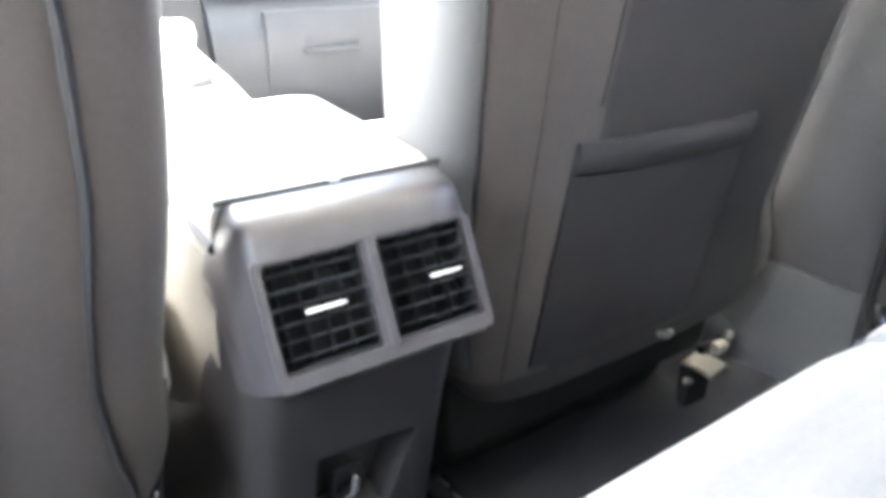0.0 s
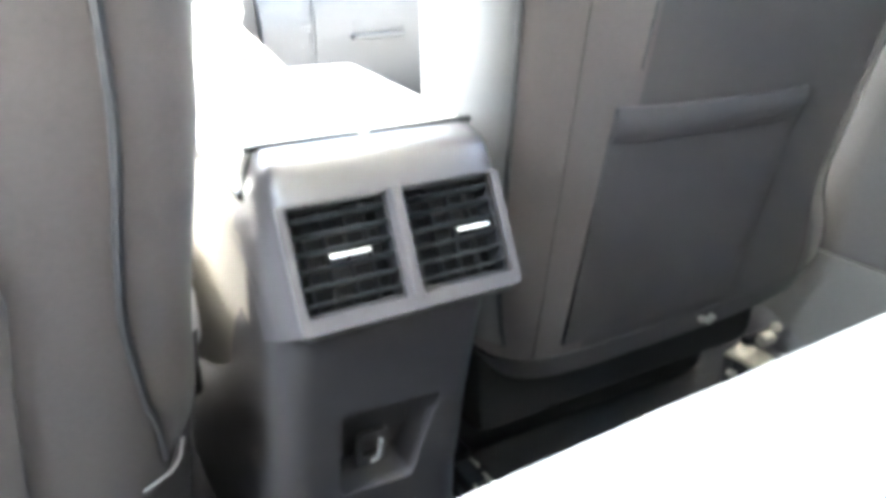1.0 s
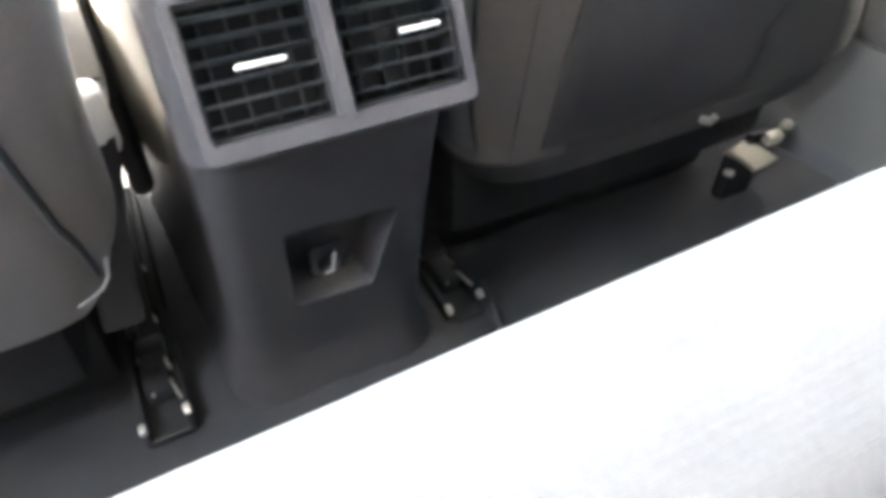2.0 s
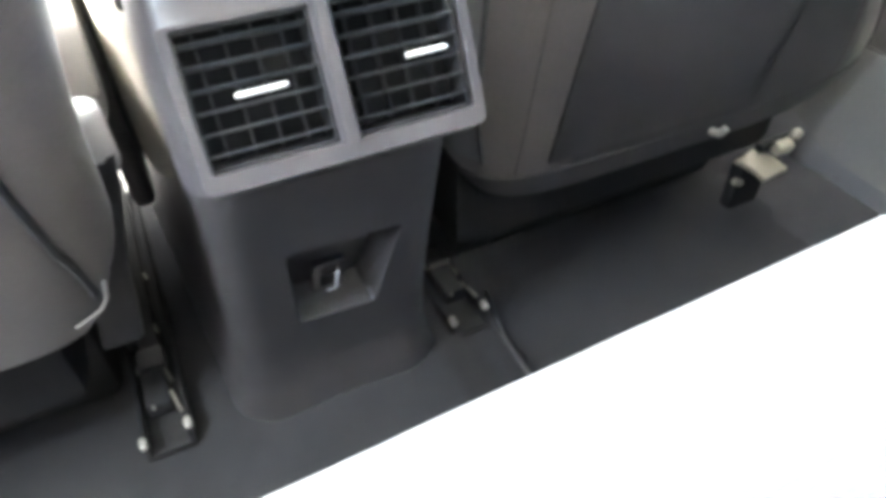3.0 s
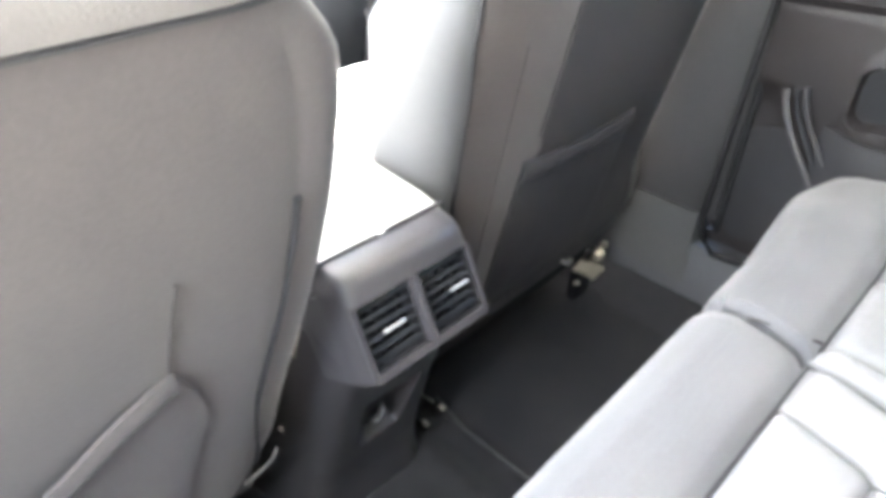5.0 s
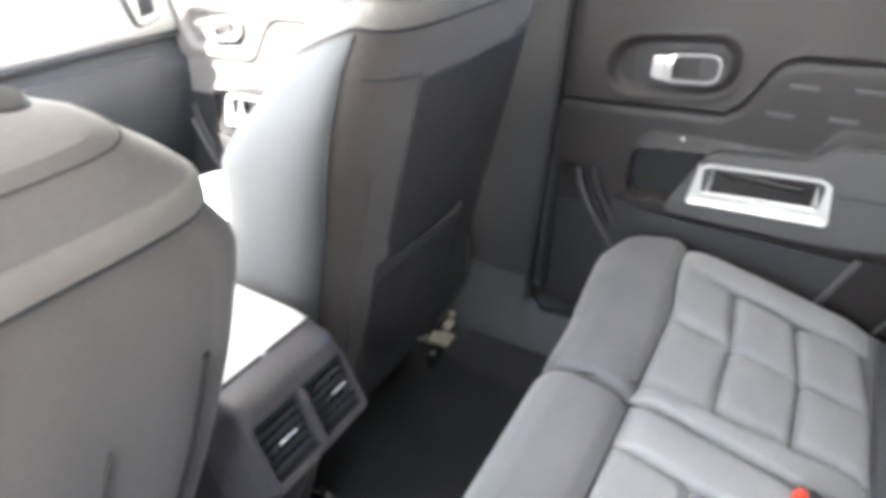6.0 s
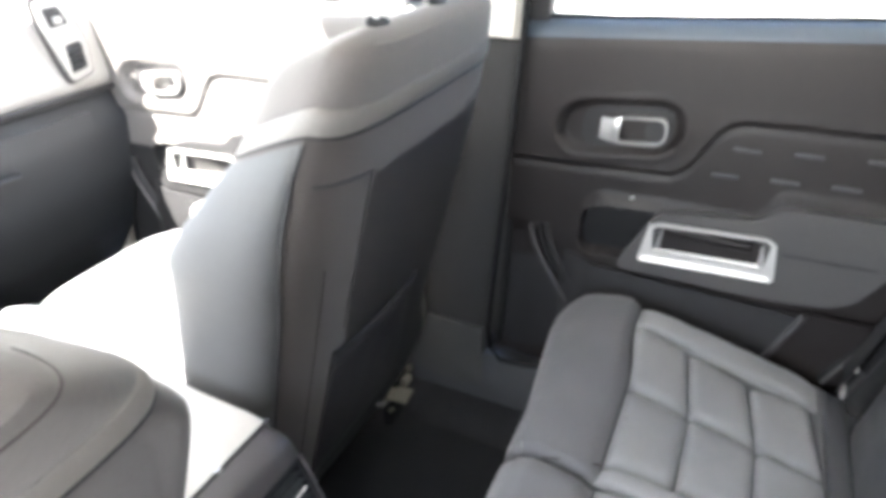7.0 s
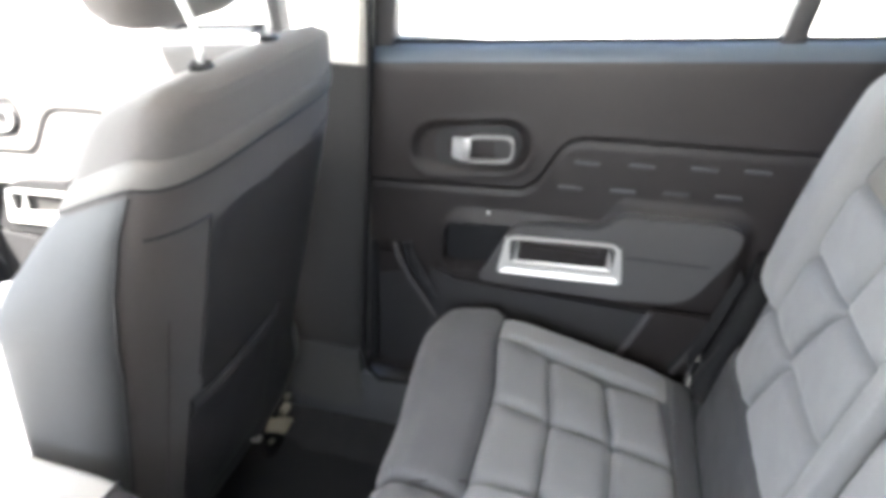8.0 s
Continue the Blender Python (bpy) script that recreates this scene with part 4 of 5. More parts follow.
for (a0, a1), tab in (((-0.073, -0.005), (-0.052, -0.024)), ((0.005, 0.073), (0.038, 0.064))):
    vent = cput("air_vent", plate(rect(a0, a1, 0.0, 0.070), [rect(a0 + 0.002, a1 - 0.002, 0.002, 0.068)], lambda a, b, d: vp(a, b, d - 0.026), 0.020, 0), "black", None, "dark air vent with level slats")
    for k in range(6):
        b = 0.0080 + 0.0108 * k
        tiltv = 0.0018
        cput("slat", loft([[vp(a, b + dz + tiltv * (d + 0.01) * 60, d) for d, dz in ((-0.018, -0.0006), (-0.018, 0.0006), (-0.004, 0.0007), (-0.0022, 0.0), (-0.004, -0.0007))] for a in (a0 + 0.002, a1 - 0.002)]), "slat", vent)
    for k in range(4):
        a = a0 + 0.012 + (a1 - a0 - 0.024) * k / 3
        cput("vane", loft([[vp(a + dx, b, d) for dx, d in ((-0.0005, -0.028), (0.0005, -0.028), (0.0005, -0.021), (-0.0005, -0.021))] for b in (0.002, 0.068)]), "plastic", vent)
    cput("tab", box((tab[1] - tab[0], 0.0036, 0.0030), (0, 0, 0), 0.0018, 2, Matrix.Translation(vp(sum(tab) / 2, 0.0352, -0.0005)) @ Matrix.Rotation(-0.45, 4, "X")), "silver", vent, "silver thumb tab")
# seam under the hood, socket and contact in the recess
cput("lower_seam", tube([Vector((x, col_y(0.438) - 0.001 + 0.010 * (abs(x) / 0.078) ** 6, 0.439)) for x in [-0.076 + 0.152 * k / 16 for k in range(17)]], 0.0026, 6), "plastic")
pock = cput("socket", plate(rounded(rect(-0.016, 0.012, 0.238, 0.280), 0.005, 3), [rounded(rect(-0.010, 0.006, 0.246, 0.272), 0.003, 3)], lambda a, b, d: Vector((a, col_y(b) + 0.022 - d, b)), 0.006, 0.001), "plastic", None, "dark socket in the console recess")
cput("contact", merge(tube([Vector((0.000, col_y(0.252) + 0.006, 0.252)), Vector((0.001, col_y(0.278) + 0.004, 0.278))], 0.0018, 6), tube([Vector((-0.008, col_y(0.252) + 0.006, 0.2515)), Vector((0.000, col_y(0.252) + 0.006, 0.252))], 0.0014, 6)), "chrome", pock)
# armrest lid and the bridge of the console ahead of it
def lid_ring(k):
    y = 0.0795 + 0.30 * k / 12
    e = 1 - 0.25 * smooth01((k - 9) / 3.0)
    z1 = 0.552 + 0.016 * k / 12 - 0.020 * smooth01((k - 9) / 3.0) - 0.004 * (k == 0)
    pts = rounded([(-0.087 * e, 0.520), (0.087 * e, 0.520), (0.087 * e, z1), (-0.087 * e, z1)], [0.004, 0.004, 0.014, 0.014], 5)
    return [Vector((x, y, z + 0.004 * (1 - (x / 0.087) ** 2) * (z > 0.53))) for x, z in pts]
cput("armrest_lid", loft([lid_ring(k) for k in range(13)]), "lid", None, "pale grey leather armrest lid")
cput("lid_seam", tube([Vector((x, 0.0768, 0.5500)) for x in (-0.084, -0.04, 0, 0.04, 0.084)], 0.0026, 6), "piping")
cput("catch", box((0.008, 0.006, 0.004), (-0.001, 0.077, 0.551), 0.001), "chrome")
for sx in (-1, 1):
    cput("lid_gap", tube([Vector((sx * 0.0865, y, 0.5180)) for y in (0.082, 0.15, 0.25, 0.36)], 0.0042, 6), "piping")
    cput("side_panel", surface(lambda u, v: Vector((sx * (0.0850 + 0.0030 * math.sin(3.14 * v) + 0.033 * smooth01(u / 0.55)), 0.096 + 0.05 * (1 - v) * (1 - u) + 0.490 * u, 0.342 - 0.07 * smooth01(u / 0.4) * (1 - v) + 0.158 * v)), 20, 6, (-sx * 0.020, 0, 0)), "beige", None, "beige padded console side")
cput("front_bridge", loft([[Vector((x, y, z)) for x, z in rounded([(-w, 0.30), (w, 0.30), (w * 0.9, zt), (-w * 0.9, zt)], [0.005, 0.005, 0.03, 0.03], 5)] for y, w, zt in ((0.35, 0.085, 0.53), (0.50, 0.09, 0.535), (0.62, 0.095, 0.55), (0.80, 0.10, 0.57), (0.98, 0.11, 0.60))]), "dash_top", None, "stone grey forward console")

lever = thing("gear_lever", (0.02, 0.60, 0.545), "pale gear lever with chrome trim on the console", "gear lever")
part("boot", loft([[(r * math.cos(a * math.tau / 20), r * 1.3 * math.sin(a * math.tau / 20), z) for a in range(20)] for r, z in ((0.036, -0.003), (0.033, 0.008), (0.020, 0.018), (0.012, 0.026))]), "piping", lever)
part("stalk", tube([(0, 0, 0.02), (0, 0.006, 0.045)], 0.008, 12), "chrome", lever)
part("knob", loft([[(r * math.cos(a * math.tau / 20), 0.004 + r * 1.3 * math.sin(a * math.tau / 20), z) for a in range(20)] for r, z in ((0.008, 0.040), (0.017, 0.046), (0.021, 0.058), (0.019, 0.072), (0.011, 0.078), (0.003, 0.079))]), "dash_top", lever)

# seat belt buckle beside the driver's cushion
bk = thing("belt_buckle", (-0.134, 0.172, FLOOR + 0.136), "white front belt buckle on a dark webbing sleeve", "seat belt buckle")
part("stalk", loft([[(x + a, y + b, z) for a, b in rounded(rect(-0.017, 0.017, -0.009, 0.009), 0.006, 3)] for x, y, z in ((-0.040, -0.012, 0.04), (-0.026, -0.018, 0.13), (-0.010, -0.018, 0.195), (-0.006, -0.018, 0.22))]), "plastic", bk, "dark webbing sleeve")
part("head", box((0.036, 0.024, 0.060), (-0.005, -0.017, 0.231), 0.010, 3, Matrix.Rotation(0.15, 4, "X")), "body", bk, "pale buckle head")
part("tongue", box((0.024, 0.006, 0.050), (0.004, 0.010, 0.272), 0.003, 2, Matrix.Rotation(-0.75, 4, "X")), "taupe_light", bk, "beige belt tongue")


# ---- floor mat and dash ----
mat_ob = part("floor_mat", surface(lambda u, v: (0.185 + 0.44 * u + 0.02 * (v > 0.8) * u, -0.24 + 0.50 * v, floor_height(0.4, 0) + 0.006 + 0.003 * noise.noise(Vector((u * 5, v * 6, 1))) + 0.010 * smooth01((0.08 - u) / 0.08)), 30, 36, (0, 0, -0.006)), "rubber")
tagged(mat_ob, "black floor mat with bound edge on carpet", "floor mat")
part("binding", tube([(0.187, -0.24, FLOOR + 0.018), (0.186, -0.05, FLOOR + 0.018), (0.186, 0.12, FLOOR + 0.019), (0.205, 0.2, FLOOR + 0.012)], 0.0028, 6), "plastic", mat_ob)
hump = part("tunnel_cover", surface(lambda u, v: (-0.14 + 0.28 * u, -0.26 + 0.44 * v, FLOOR + 0.002 + 0.040 * sp(math.sin(math.pi * u), 0.5) * (0.65 + 0.35 * v)), 24, 20, (0, 0, -0.01)), "carpet")
tagged(hump, "dark carpeted hump on the rear floor", "floor cover", kind="structure")

dash = thing("dashboard", (0, 1.3, FLOOR), "grey dashboard with slate lower half and end vent", "dashboard")
def dput(name, bm, material, parent=None, label=""):
    bmesh.ops.transform(bm, matrix=Matrix.Translation((0, -1.3, -FLOOR)), verts=bm.verts)
    return part(name, bm, material, parent or dash, label)
def strip(profile, x0, x1, n=24):
    return surface(lambda u, v: Vector((x0 + (x1 - x0) * u, *lerp_table(profile, v))), n, 4 * len(profile), (0, 0.05, 0))
dput("lower_panel", strip([(0.0, 1.16, 0.10), (0.25, 1.06, 0.26), (0.5, 1.01, 0.42), (0.8, 1.00, 0.56), (1.0, 1.04, 0.640)], 0.16, 0.76), "dash_low", None, "slate plastic lower dash")
dput("middle_panel", strip([(0.0, 1.10, 0.10), (0.4, 1.0, 0.45), (0.8, 1.03, 0.62), (1.0, 1.05, 0.80)], -0.14, 0.155), "black", None, "black middle dash panel")
dput("driver_panel", strip([(0.0, 1.16, 0.10), (0.4, 1.02, 0.40), (1.0, 1.04, 0.64)], -0.76, -0.145), "dash_low")
dput("upper_pad", strip([(0.0, 1.03, 0.632), (0.2, 1.02, 0.66), (0.6, 1.05, 0.80), (0.8, 1.12, 0.85), (1.0, 1.66, 0.90)], -0.76, 0.76), "dash_top", None, "stone grey padded dash top")
dput("pad_gap", tube([Vector((x, 1.018, 0.636)) for x in (0.16, 0.3, 0.45, 0.6, 0.755)], 0.007, 8), "black")
glove = dput("glove_box", surface(lambda u, v: Vector((0.262 + 0.40 * u, *(a - (0.006 if i == 0 else 0) for i, a in enumerate(lerp_table([(0.0, 1.06, 0.28), (0.4, 1.015, 0.42), (0.8, 1.0, 0.55), (1.0, 1.005, 0.600)], v))))), 16, 12, (0, 0.008, 0)), "dash_low", None, "closed slate glove box lid")
dput("glove_handle", merge(box((0.120, 0.018, 0.010), (0.396, 0.990, 0.522), 0.004), box((0.118, 0.006, 0.030), (0.398, 0.998, 0.545), 0.002)), "dash_low", glove, "grey glove box handle")
vent = dput("end_vent", plate(rounded([(0.646, 0.668), (0.704, 0.682), (0.698, 0.762), (0.664, 0.842), (0.604, 0.842), (0.606, 0.790)], 0.014, 5), [rounded([(0.650, 0.686), (0.692, 0.694), (0.687, 0.752), (0.645, 0.748)], 0.006, 4), rounded([(0.626, 0.786), (0.672, 0.790), (0.656, 0.828), (0.616, 0.826)], 0.006, 4)], lambda a, b, d: Vector((a, 1.024 + 0.10 * max(0.0, b - 0.74) - d, b)), 0.014, 0.004, 3), "dash_top", None, "stone grey framed end vent")
dput("vent_surround", plate(rounded([(0.640, 0.660), (0.712, 0.676), (0.705, 0.765), (0.668, 0.850), (0.596, 0.850), (0.598, 0.788)], 0.016, 5), [], lambda a, b, d: Vector((a, 1.026 + 0.10 * max(0.0, b - 0.74) - d, b)), 0.008, 0.002, 2), "plastic", vent, "dark vent surround")
dput("vent_core", merge(box((0.060, 0.006, 0.075), (0.668, 1.019, 0.720), 0.002), box((0.065, 0.006, 0.050), (0.645, 1.023, 0.806), 0.002)), "black", vent)
for k in range(4):
    dput("slat", box((0.040, 0.012, 0.005), (0.668, 1.014, 0.701 + 0.0125 * k), 0.001, 2, Matrix.Rotation(-0.12, 4, "Y")), "dash_low", vent)
dput("thumb_wheel", box((0.022, 0.010, 0.016), (0.648, 1.018, 0.800), 0.004), "dash_top", vent)


# ---- rear bench ----
def bench_z(x, y):
    """Top of the rear cushion: it falls towards the backrest."""
    return 0.485 + 0.225 * (y + 0.20)


SPLIT = 0.240
ROWS_Y = (-0.283, -0.373, -0.467, -0.560)


def edge_bow(x):
    """How far the bench's front edge lies ahead at x: it comes forward towards the doors, then rounds off."""
    return 0.024 * (max(x, -0.40) - 0.20) + 0.10 * min(0.22, max(0.0, x - 0.35)) - 0.9 * max(0.0, abs(x) - 0.585) ** 1.5


def end_dip(x):
    """The cushion's front sinks towards its outer end."""
    return 0.022 * smooth01((abs(x) - 0.46) / 0.16)


def row_bow(x):
    return 0.018 * smooth01((abs(x) - 0.43) / 0.16)


def cushion_core(x0, x1):
    prof = [(-0.150, 0.10), (-0.160, 0.25), (-0.165, 0.36), (-0.167, 0.42), (-0.172, 0.448), (-0.182, 0.464), (-0.200, 0.474), (-0.235, 0.470), (-0.268, 0.459), (-0.36, 0.439), (-0.46, 0.417), (-0.56, 0.395), (-0.62, 0.37), (-0.62, 0.10)]
    xs = [(x0, 0.022), (x0 + 0.003, 0.010), (x0 + 0.009, 0.003), (x0 + 0.018, 0.0)]
    xs += [(x0 + 0.018 + (x1 - x0 - 0.036) * k / 14, 0.0) for k in range(1, 14)]
    xs += [(x1 - 0.018, 0.0), (x1 - 0.009, 0.003), (x1 - 0.003, 0.010), (x1, 0.022)]
    rings = []
    for x, dip in xs:
        rings.append([Vector((x, y + edge_bow(x) * smooth01((y + 0.40) / 0.2) - dip * 0.6 * (y > -0.2), z - (dip + end_dip(x) * smooth01((y + 0.30) / 0.12)) * (z > 0.3) + 0.0012 * noise.noise(Vector((x * 16, y * 22, z * 9))))) for y, z in prof])
    return loft(rings)


def lean(x, y):
    """Some long seams run slightly askew towards the backrest."""
    back = smooth01((ROWS_Y[0] - y) / 0.18)
    return x + (0.036 if abs(x - 0.268) < 0.004 else -0.028 * (1 - 0.6 * smooth01((-0.45 - y) / 0.1)) if abs(x - 0.590) < 0.004 else 0.0) * back


def quilt(t, xs, inv):
    """Rows of stuffed fields across the cushion between the lines xs."""
    for i in range(len(xs) - 1):
        (x0, k), (x1, _) = xs[i], xs[i + 1]
        if k == "strip":
            bm = pillow([(x0, ROWS_Y[0] + 0.004 + row_bow(x0)), (x1, ROWS_Y[0] + 0.004 + row_bow(x1)), (lean(x1, ROWS_Y[-1]), ROWS_Y[-1]), (lean(x0, ROWS_Y[-1]), ROWS_Y[-1])], bench_z, 0.010, 0.014, 22)
            bmesh.ops.transform(bm, matrix=inv, verts=bm.verts)
            part("side_strip", bm, "fabric_light", t)
        elif k == "tile":
            for y0, y1 in zip(ROWS_Y, ROWS_Y[1:]):
                bm = pillow([(lean(x0, y0), y0 + row_bow(x0)), (lean(x1, y0), y0 + row_bow(x1)), (lean(x1, y1), y1 + row_bow(x1)), (lean(x0, y1), y1 + row_bow(x0))], bench_z, 0.009, 0.013, 26)
                bmesh.ops.transform(bm, matrix=inv, verts=bm.verts)
                part("quilted_tile", bm, "fabric", t)


def front_border(x0, x1, inv, t):
    def fn(u, v):
        x = x0 + (x1 - x0) * u
        y, z = lerp_table([(0.0, -0.158, 0.30), (0.25, -0.160, 0.40), (0.40, -0.163, 0.440), (0.5, -0.168, 0.462), (0.6, -0.182, 0.478), (0.7, -0.202, 0.486), (0.85, -0.235, 0.481), (1.0, -0.272, 0.469)], v)
        e = (1 - abs(2 * u - 1) ** 60)
        f = 0.012 * (1 - e) + 0.012 * max(0, v - 0.94) / 0.06
        y += edge_bow(x) * (1 - smooth01((v - 0.6) / 0.4)) + (row_bow(x) - 0.011) * smooth01((v - 0.6) / 0.4)
        return Vector((x, y - f * 0.8 * (v < 0.6), z - f * (v > 0.3) - end_dip(x) * smooth01((v - 0.2) / 0.3) * (1 - smooth01((v - 0.65) / 0.35)) + 0.0012 * noise.noise(Vector((x * 14, y * 30, 3)))))
    bm = surface(fn, 60, 44)
    bmesh.ops.transform(bm, matrix=inv, verts=bm.verts)
    part("front_border", bm, "fabric_dark", t, "darker grey front border")


for x0, x1, xs, lab in ((SPLIT + 0.002, 0.668, [(0.244, "strip"), (0.268, "tile"), (0.430, "tile"), (0.590, "strip"), (0.648, "")], "quilted grey rear bench cushion beside the door"),
                        (-0.668, SPLIT - 0.002, [(-0.655, "strip"), (-0.592, "tile"), (-0.432, "tile"), (-0.264, "strip"), (-0.222, "tile"), (-0.075, "tile"), (0.015, "tile"), (0.158, "strip"), (0.236, "")], "quilted grey middle and side rear bench cushion")):
    mid = ((x0 + x1) / 2, -0.38, FLOOR)
    t = thing("rear_seat_cushion", mid, lab, "car seat", "rear bench cushions")
    inv = Matrix.Translation([-c for c in mid])
    bm = cushion_core(x0, x1)
    bmesh.ops.transform(bm, matrix=inv, verts=bm.verts)
    part("core", bm, "fabric_dark", t)
    front_border(x0 + 0.003, x1 - 0.003, inv, t)
    quilt(t, xs, inv)
    bm = pillow([(x0 + 0.012, ROWS_Y[-1] - 0.002), (x1 - 0.012, ROWS_Y[-1] - 0.002), (x1 - 0.012, -0.600), (x0 + 0.012, -0.600)], bench_z, 0.004, 0.012, 20)
    bmesh.ops.transform(bm, matrix=inv, verts=bm.verts)
    part("rear_border", bm, "sill", t, "dark rear border")
    if x0 > 0:
        part("crease", tube([Vector((0.268 - 0.004 * k, -0.283 + 0.010 * k + row_bow(0.268), 0.4655 + 0.0021 * k - 0.00012 * k * k)) - Vector(mid) for k in range(8)], 0.0016, 6), "piping", t)
    part("stitching", tube([Vector((x, -0.2835 + row_bow(x), bench_z(x, -0.2835 + row_bow(x)) - 0.001)) - Vector(mid) for x in [x0 + 0.012 + (x1 - x0 - 0.024) * k / 24 for k in range(25)]], 0.0016, 5), "piping", t)

# backrests
BACK_T = radians(10)
def back_p(x, h, out):
    """A point of the rear backrest: height h up the slope, out metres in front of its plane."""
    y = -0.612 - math.sin(BACK_T) * h + math.cos(BACK_T) * out
    z = 0.415 + math.cos(BACK_T) * h + math.sin(BACK_T) * out
    return Vector((x, y, z))


def rear_backrest(x0, x1, fields, lab):
    mid = Vector(((x0 + x1) / 2, -0.66, 0.40))
    t = thing("rear_bench_seat", mid, lab, "car seat", "rear backrests")
    def ring(h):
        e = smooth01((h - 0.36) / 0.28) * 0.15
        e0, e1 = (e if x0 > -0.2 and x0 > 0.5 else 0.02 * (h > 0.6)), e if x1 > 0.5 else 0.02 * (h > 0.6)
        lo = 0.03 * (1 - smooth01(h / 0.10))
        pts = rounded([(x0 + e0, -0.16), (x1 - e1, -0.16), (x1 - e1, 0.0 - lo), (x0 + e0, 0.0 - lo)], [0.02, 0.02, 0.035, 0.035], 5)
        k = smooth01((h - 0.60) / 0.06) * 0.05
        return [back_p(a, h, b * (1 - k * 6 if b < -0.1 else 1) - k) - mid for a, b in pts]
    part("core", loft([ring(h) for h in (-0.04, 0.0, 0.05, 0.1, 0.2, 0.3, 0.4, 0.5, 0.54, 0.58, 0.61, 0.63, 0.645, 0.655)]), "fabric_dark", t)
    lean_out = Vector((0, math.cos(BACK_T), math.sin(BACK_T)))
    fields = fields + [("lower_border", [(x0 + 0.004, -0.035), (x1 - 0.004, -0.035), (x1 - 0.004, HS[0] - 0.002), (x0 + 0.004, HS[0] - 0.002)], 0.003)]
    for name, quad, bulge in fields:
        bm = pillow(quad, lambda x, h: back_p(x, h, 0.0115) - mid, bulge, 0.013, 26, lambda x, h: lean_out)
        part(name, bm, "sill" if name == "lower_border" else "taupe_light" if name == "band" else "fabric_light" if name == "bolster" else "fabric", t, "light taupe band across the backrest" if name == "band" else "")
    return t


def tile(a0, a1, b0, b1, h0, h1):
    """A field from a0..a1 at height h0 to b0..b1 at height h1."""
    return ("quilted_tile", [(a0, h0), (a1, h0), (b1, h1), (b0, h1)], 0.012)


HS = (0.127, 0.242, 0.350, 0.452)
RIGHT = [tile(0.230, 0.425, 0.230, 0.386, HS[0], HS[1]), tile(0.425, 0.528, 0.386, 0.518, HS[0], HS[1]),
         tile(0.230, 0.396, 0.230, 0.346, HS[1], HS[2]), tile(0.396, 0.484, 0.346, 0.482, HS[1], HS[2]),
         tile(0.230, 0.346, 0.230, 0.318, HS[2], HS[3]), tile(0.346, 0.482, 0.318, 0.476, HS[2], HS[3]),
         tile(0.194, 0.228, 0.194, 0.228, HS[0], HS[3]),
         ("band", [(0.194, 0.455), (0.474, 0.455), (0.462, 0.492), (0.194, 0.492)], 0.012),
         tile(0.196, 0.470, 0.205, 0.455, 0.495, 0.625),
         ("bolster", [(0.488, 0.236), (0.574, 0.228), (0.556, 0.575), (0.466, 0.590)], 0.030)]
rear_backrest(0.190, 0.588, RIGHT, "quilted light grey rear backrest beside the door")
LEFT = []
for c0, c1 in ((-0.490, -0.345), (-0.345, -0.190), (-0.180, -0.002), (-0.002, 0.178)):
    LEFT += [tile(c0, c1, c0, c1, h0, h1) for h0, h1 in zip(HS, HS[1:])]
LEFT += [("band", [(-0.49, 0.455), (0.178, 0.455), (0.178, 0.492), (-0.49, 0.492)], 0.012), tile(-0.47, 0.176, -0.46, 0.170, 0.495, 0.625), ("bolster", [(-0.576, 0.12), (-0.494, 0.12), (-0.47, 0.58), (-0.555, 0.57)], 0.045)]
rear_backrest(-0.588, 0.186, LEFT, "quilted light grey middle and side rear backrest")

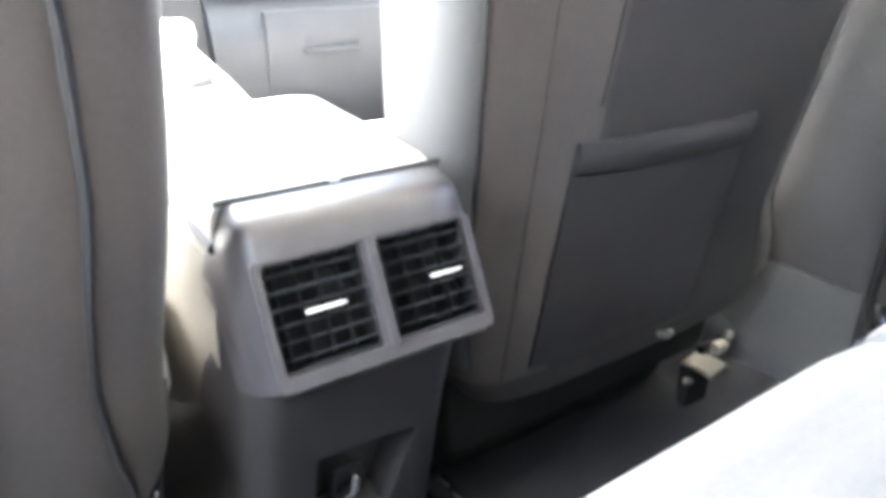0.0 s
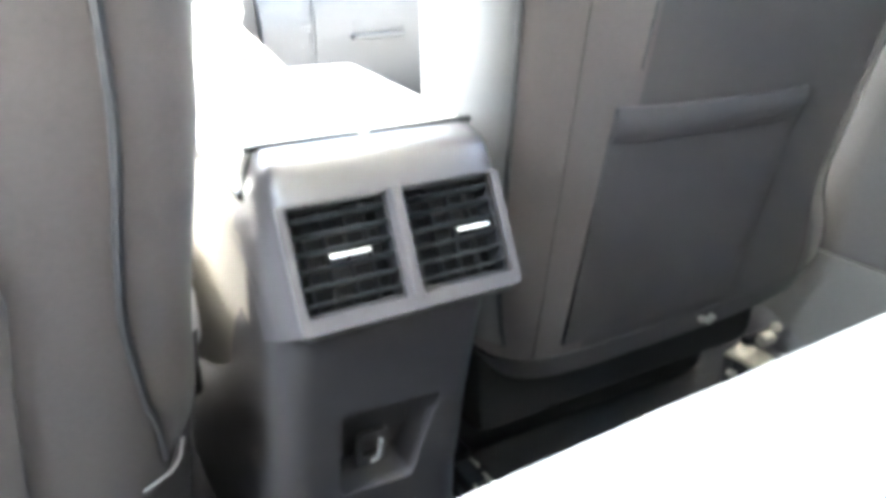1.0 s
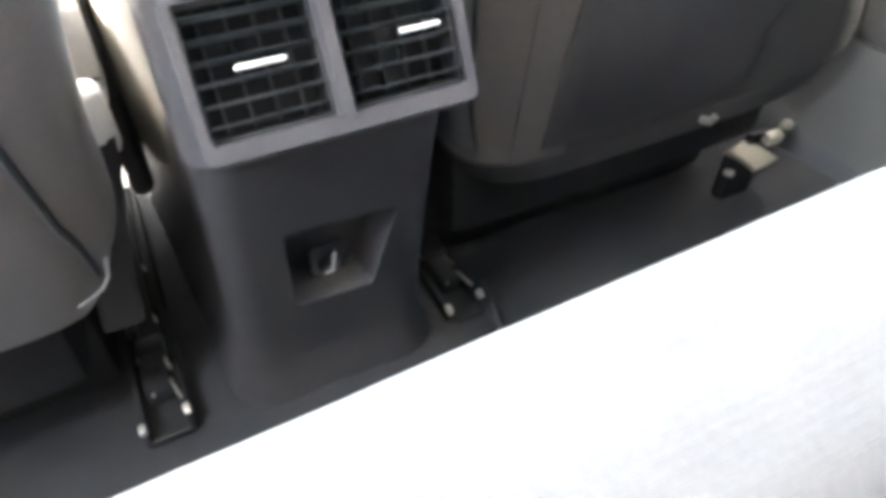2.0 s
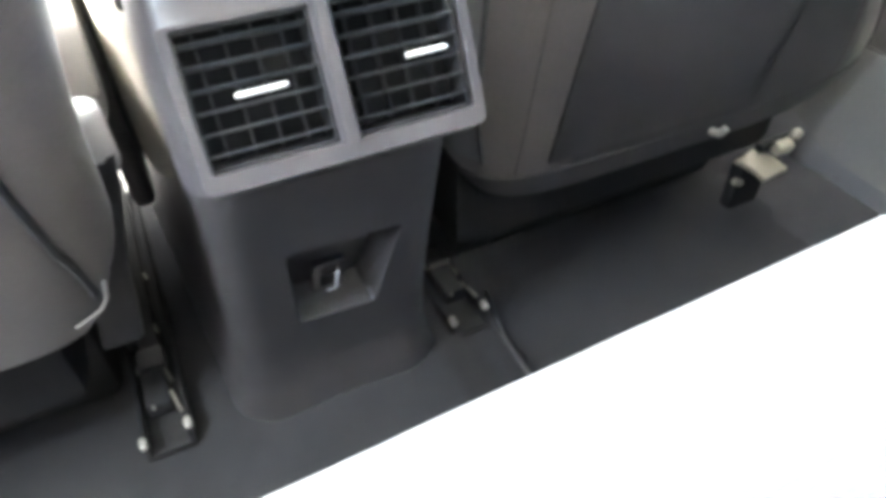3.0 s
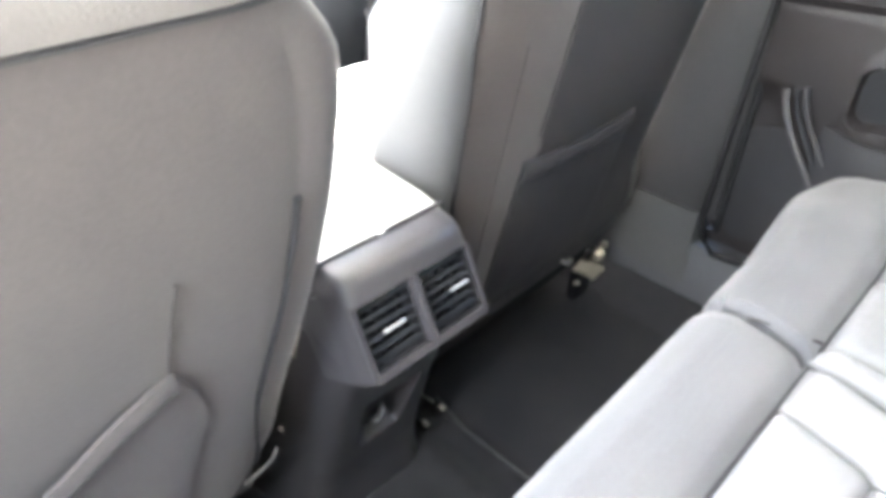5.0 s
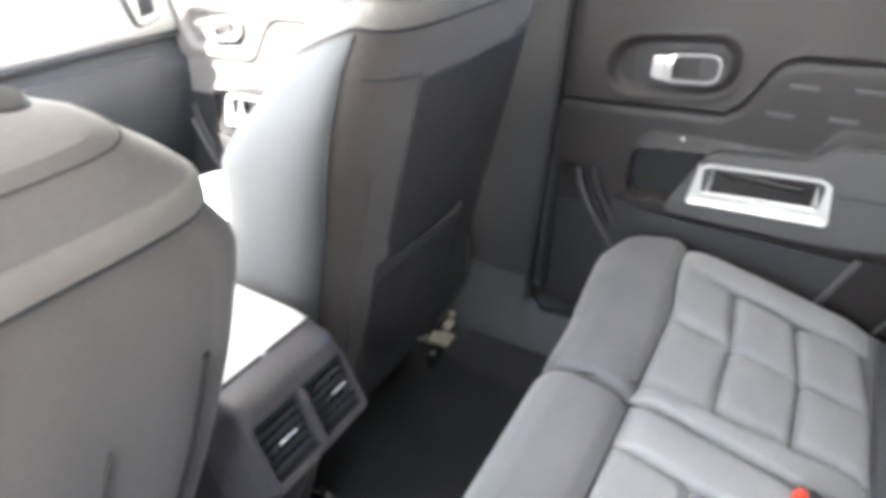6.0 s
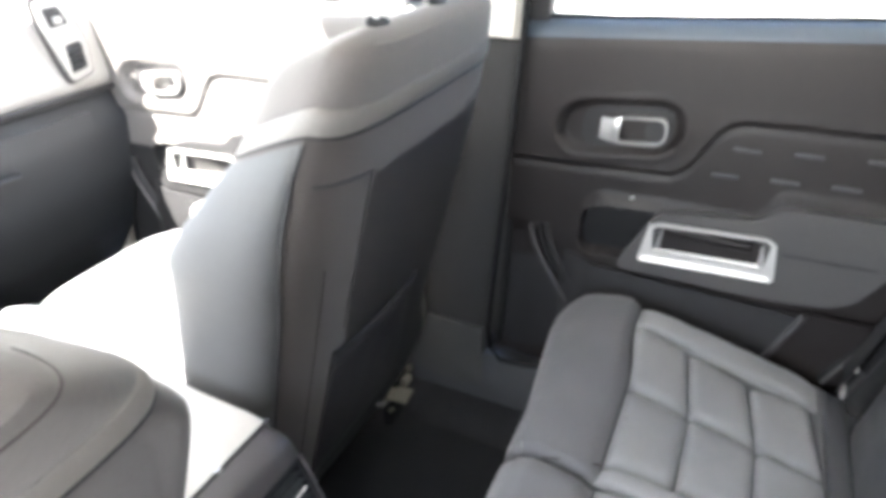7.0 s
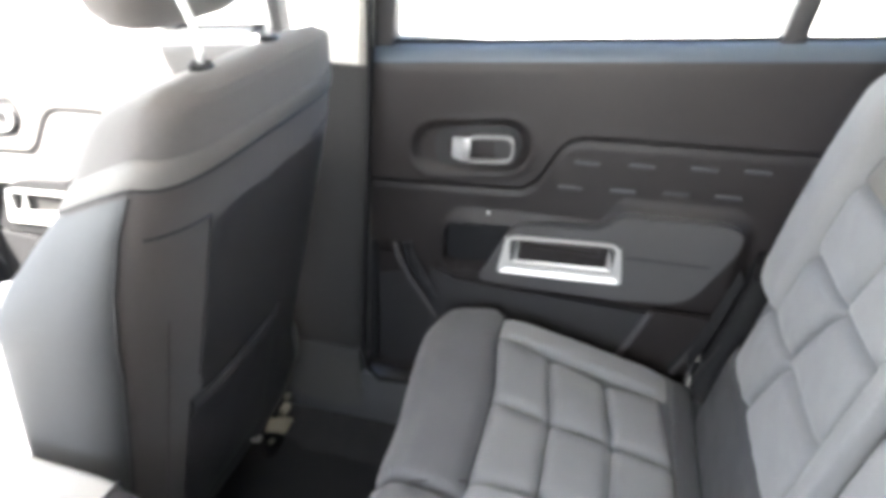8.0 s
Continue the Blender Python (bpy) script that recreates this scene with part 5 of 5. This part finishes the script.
# side padding between backrest and door, with the belt fittings
pad = thing("side_pad", (0.66, -0.62, 0.40), "dark padded trim between backrest and door", "seat trim")
part("pad", loft([[back_p(a, h, b) - Vector((0.66, -0.62, 0.40)) for a, b in rounded([(0.632, -0.15), (0.76, -0.15), (0.76, -0.01 - 0.05 * h), (0.632, 0.02 - 0.05 * h)], [0.01, 0.01, 0.03, 0.03], 5)] for h in (-0.30, -0.05, 0.0, 0.06, 0.12, 0.18, 0.21)]), "matte", pad)
part("webbing", surface(lambda u, v: back_p(0.640 + 0.040 * u, 0.01 + 0.19 * v, 0.026 - 0.012 * v) - Vector((0.66, -0.62, 0.40)), 4, 20, (0, 0.002, 0)), "belt", pad, "black belt webbing")
for dx, back, rad, m in ((0.0, 0.0, 0.0040, "foot"), (0.016, 0.0, 0.009, "black"), (0.002, 0.030, 0.0032, "sill")):
    part("trim_edge", tube([Vector((0.700 + dx, y - back, z)) - Vector((0.66, -0.62, 0.40)) for y, z in ((-0.570, 0.372), (-0.597, 0.432), (-0.621, 0.486), (-0.646, 0.535), (-0.673, 0.588), (-0.704, 0.650))], rad, 8), m, pad)
anchor = thing("belt_anchor", (0.648, -0.596, 0.400), "black and chrome belt anchor at the cushion corner", "belt anchor")
part("plate", box((0.026, 0.008, 0.056), (0.004, -0.004, 0.026), 0.003, 2, Matrix.Rotation(0.25, 4, "X")), "black", anchor)
part("loop", tube([(0.013 * math.cos(k * math.tau / 18), 0.004, 0.004 + 0.009 * math.sin(k * math.tau / 18)) for k in range(19)], 0.0026, 8), "chrome", anchor, "chrome belt loop")
part("bolt", loft([[(0.006 + r * math.cos(k * math.tau / 12), y, 0.046 + r * math.sin(k * math.tau / 12)) for k in range(12)] for r, y in ((0.006, -0.008), (0.006, -0.002), (0.0045, 0.0005), (0.001, 0.001))]), "zinc", anchor)
part("strap", surface(lambda u, v: Vector((-0.012 + 0.030 * u, -0.012 - 0.016 * v, 0.040 + 0.055 * v)), 4, 10, (0, 0.002, 0.001)), "belt", anchor, "black webbing strap")

buckle = thing("belt_buckle", (0.190, -0.513, 0.407), "black belt buckle with red release button", "seat belt buckle")
part("housing", box((0.034, 0.070, 0.022), (0, 0.0, 0.030), 0.006, 3, Matrix.Rotation(0.45, 4, "X")), "black", buckle)
part("release_button", box((0.023, 0.018, 0.016), (0, 0.033, 0.0455), 0.004, 2, Matrix.Rotation(0.45, 4, "X")), "buckle", buckle, "red release button")
